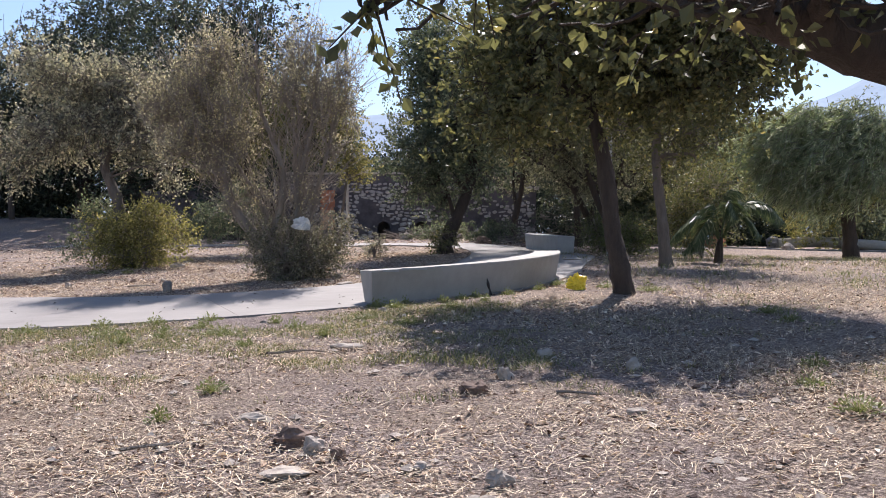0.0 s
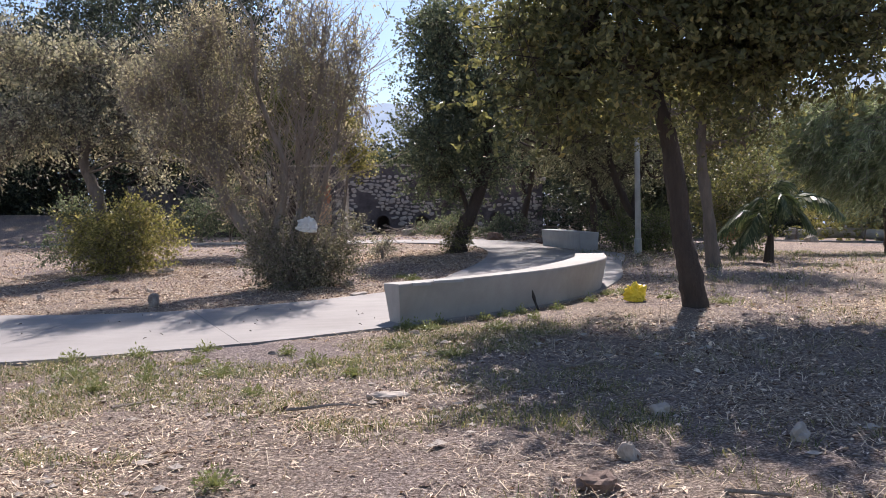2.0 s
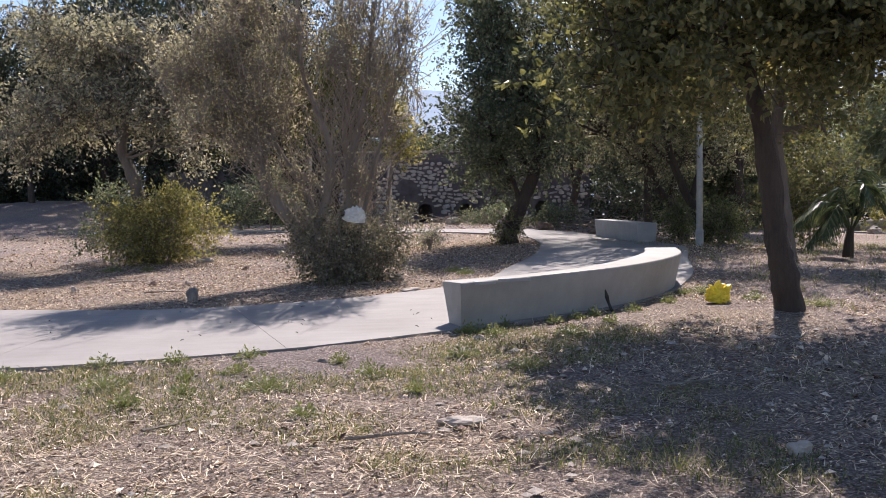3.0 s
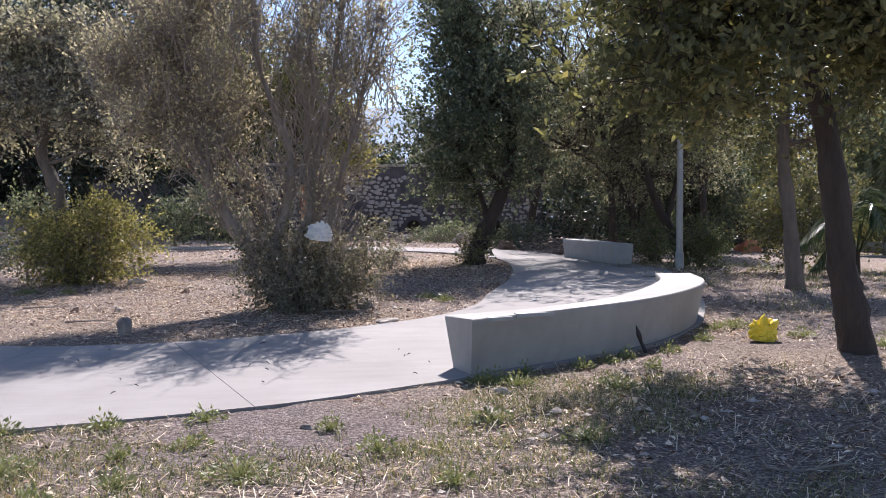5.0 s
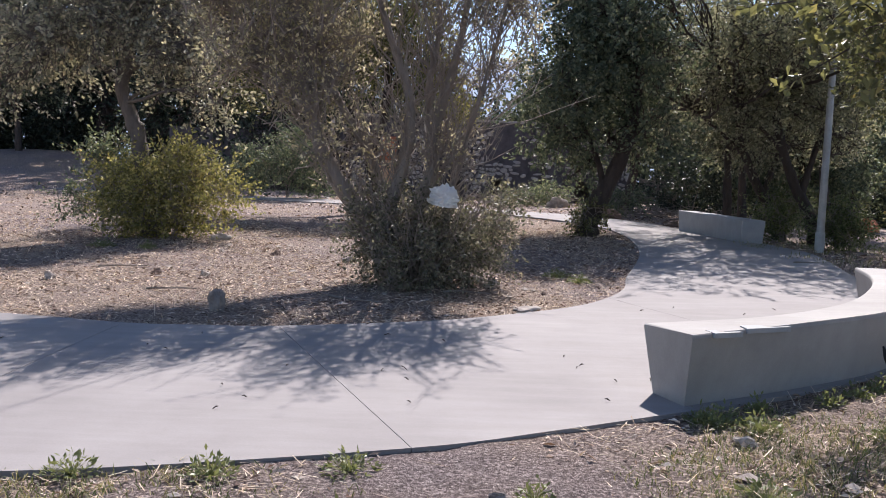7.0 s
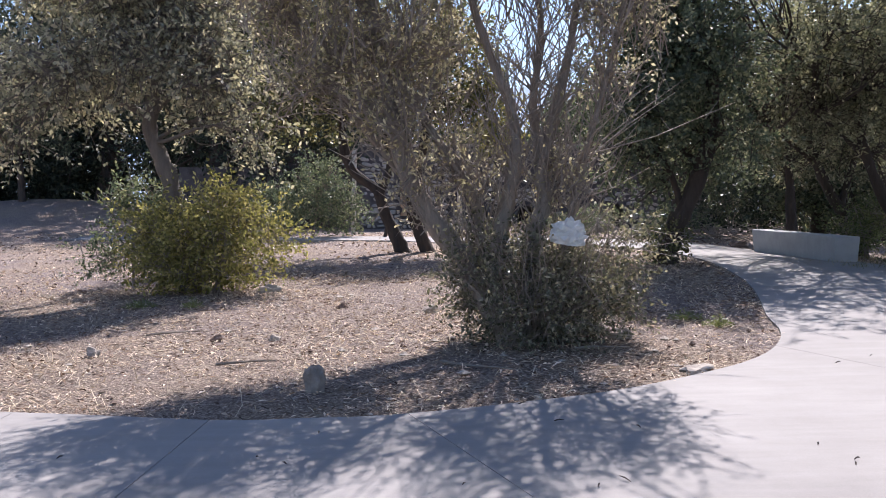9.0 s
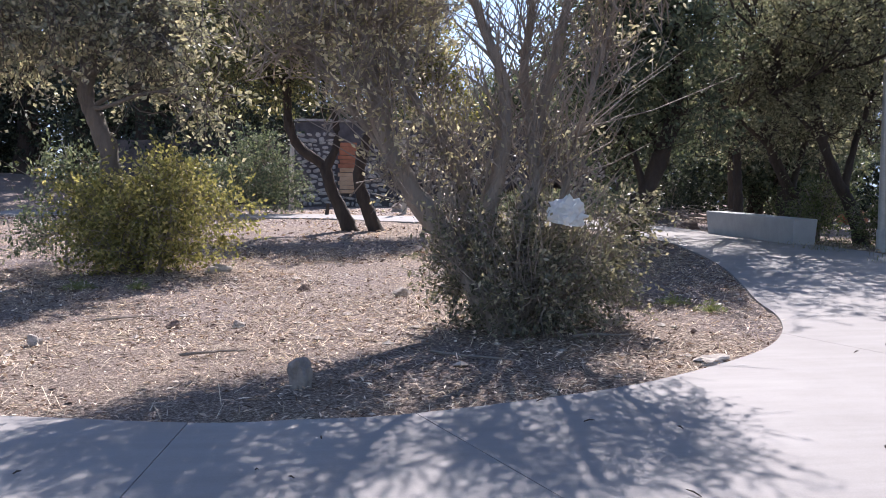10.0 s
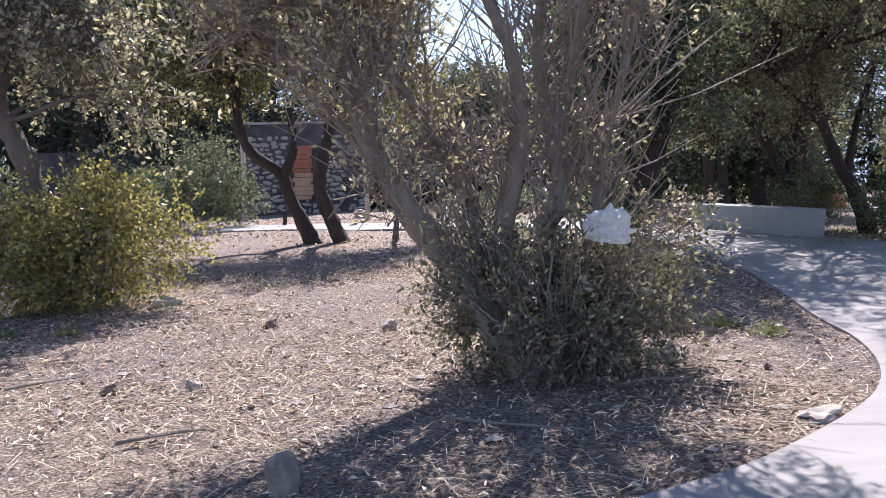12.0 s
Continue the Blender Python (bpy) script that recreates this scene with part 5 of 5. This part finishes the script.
def ground_cover():
    g = Geo()
    for n, box4, ln, wd, pw in [(80000, (-8, 7.0, -1.0, 14.0), 0.045, 0.014, 1.0), (9000, (-7.5, 7.0, -0.5, 13.5), 0.06, 0.036, 1.0), (50000, (-5.5, 5.5, 1.0, 9.5), 0.026, 0.016, 1.0), (90000, (-12, 2.8, 11.6, 26), 0.065, 0.013, 1.1), (16000, (-12, 2.8, 11.6, 26), 0.05, 0.026, 1.1), (14000, (-0.5, 12, 10, 26), 0.055, 0.03, 1.0), (12000, (-18, 6, 20, 38), 0.09, 0.05, 1.0)]:
        x, y = scatter(n, *box4, pw)
        m = len(x)
        c = np.stack([x, y, gz(x, y) + rng.uniform(0.0, 0.022, m)], 1)
        d = unit(np.stack([rng.normal(size=m), rng.normal(size=m), rng.normal(size=m) * 0.25], 1))
        s = unit(np.cross(d, np.stack([rng.normal(size=m) * 0.35, rng.normal(size=m) * 0.35, np.ones(m)], 1)))
        L, W = (ln * rng.uniform(0.4, 1.4, m))[:, None], (wd * rng.uniform(0.5, 1.3, m))[:, None]
        lift = np.array([0, 0, 1.0]) * W * 0.3
        g.quads(np.stack([c - d * L / 2, c + s * W / 2 + lift, c + d * L / 2, c - s * W / 2 + lift], 1))
    ob = part("leaf_litter", g.mesh("leaf_litter"), M_LITTER)
    tagged(ob, "dry curled leaf litter and chips over the soil", "leaf litter", kind="stuff")
    g = Geo()
    for n, box4, ln in [(52000, (-8, 7.0, -1.0, 14.0), 0.11), (40000, (-5.5, 5.5, 1.5, 10.0), 0.075), (42000, (-12, 2.8, 11.6, 26), 0.16), (11000, (-0.5, 12, 10, 26), 0.15), (20000, (0.0, 8.5, 5, 16), 0.13)]:
        x, y = scatter(n, *box4, 1.0)
        m = len(x)
        c = np.stack([x, y, gz(x, y) + rng.uniform(0.008, 0.035, m)], 1)
        d = unit(np.stack([rng.normal(size=m), rng.normal(size=m), rng.normal(size=m) * 0.22], 1))
        s = unit(np.cross(d, np.array([0, 0, 1.0])))
        L = (ln * rng.uniform(0.3, 1.4, m))[:, None]
        g.quads(np.stack([c - d * L / 2 - s * 0.0028, c + d * L / 2 - s * 0.0015, c + d * L / 2 + s * 0.0015, c - d * L / 2 + s * 0.0028], 1))
    tagged(part("straw", g.mesh("straw"), M_STRAW), "scattered dry straw and grass stems", "straw", kind="stuff")
    g = Geo()
    for k in range(520):
        x, y = rng.uniform(-5, 4.6), rng.uniform(6.0, 12.2)
        if noise.noise(Vector((x * 0.5, y * 0.7, 3))) < 0.0 or on_path(np.array([x]), np.array([y + 0.1]))[0]:
            continue
        blades(g, x, y, 14, 0.06, 0.07, 0.0025)
    for k in range(4600):
        x, y = rng.uniform(-6, 0.9), rng.uniform(7.0, 11.9)
        if noise.noise(Vector((x * 0.8, y * 1.1, 7))) < -0.1 + 0.09 * abs(y - 10.0) or on_path(np.array([x]), np.array([y + 0.06]))[0]:
            continue
        blades(g, x, y, 13, 0.07, 0.055, 0.0028)
    for k in range(420):
        x, y = rng.uniform(2.8, 12), rng.uniform(12, 27)
        blades(g, x, y, 14, 0.12, 0.14, 0.004)
    tagged(part("dry_grass", g.mesh("dry_grass"), M_WEED), "short sparse half-dry grass", "grass", kind="stuff")
    g = Geo()
    oct_f = np.array([[0, 2, 4], [2, 1, 4], [1, 3, 4], [3, 0, 4], [2, 0, 5], [1, 2, 5], [3, 1, 5], [0, 3, 5]])
    for n, box4 in [(4200, (-7, 6.0, 0.0, 13.0)), (900, (-9, 0.5, 13.8, 22))]:
        x, y = scatter(n, *box4, 1.1)
        for a, b in zip(x, y):
            s = 0.008 + 0.05 * rng.random() ** 4
            v = np.array([(1, 0, 0), (-1, 0, 0), (0, 1, 0), (0, -1, 0), (0, 0, 0.42), (0, 0, -0.42)]) * s * rng.uniform(0.6, 1.3, (6, 1))
            g.add(v + np.array(at(a, b, 0.012)), oct_f)
    tagged(part("pebbles", g.mesh("pebbles"), M_ROCK), "small pale pebbles scattered over the soil", "pebbles", kind="stuff")
    g = Geo()
    for n, box4 in [(2200, (-6, 5.5, 1.0, 11.5)), (1500, (-9, 0.5, 13.8, 21))]:
        x, y = scatter(n, *box4, 1.0)
        for a, b in zip(x, y):
            s = 0.008 + 0.028 * rng.random() ** 3
            v = np.array([(1, 0, 0), (-1, 0, 0), (0, 1, 0), (0, -1, 0), (0, 0, 0.6), (0, 0, -0.5)]) * s * rng.uniform(0.6, 1.3, (6, 1))
            g.add(v + np.array(at(a, b, 0.016)), oct_f)
    tagged(part("soil_crumbs", g.mesh("soil_crumbs"), M_ROCK_BROWN), "small dark crumbs of soil and bark", "soil crumbs", kind="stuff")
    # small seed pods and bits on the concrete
    g = Geo()
    for _ in range(45):
        x, y = rng.uniform(-6, 1.0), rng.uniform(10.8, 15.5)
        if not on_path(np.array([x]), np.array([y]))[0]:
            continue
        c = np.array(at(x, y, 0.034))
        e = c + np.array([rng.normal() * 0.03, rng.normal() * 0.03, 0.01])
        tube(g, [c, (c + e) / 2 + np.array([0, 0, 0.006]), e], [0.003, 0.0045, 0.0015], 4)
    tagged(part("twig_bits", g.mesh("twig_bits"), M_BARK_DARK), "small dark twig bits lying on the concrete", "twig bits", kind="stuff")


ground_cover()
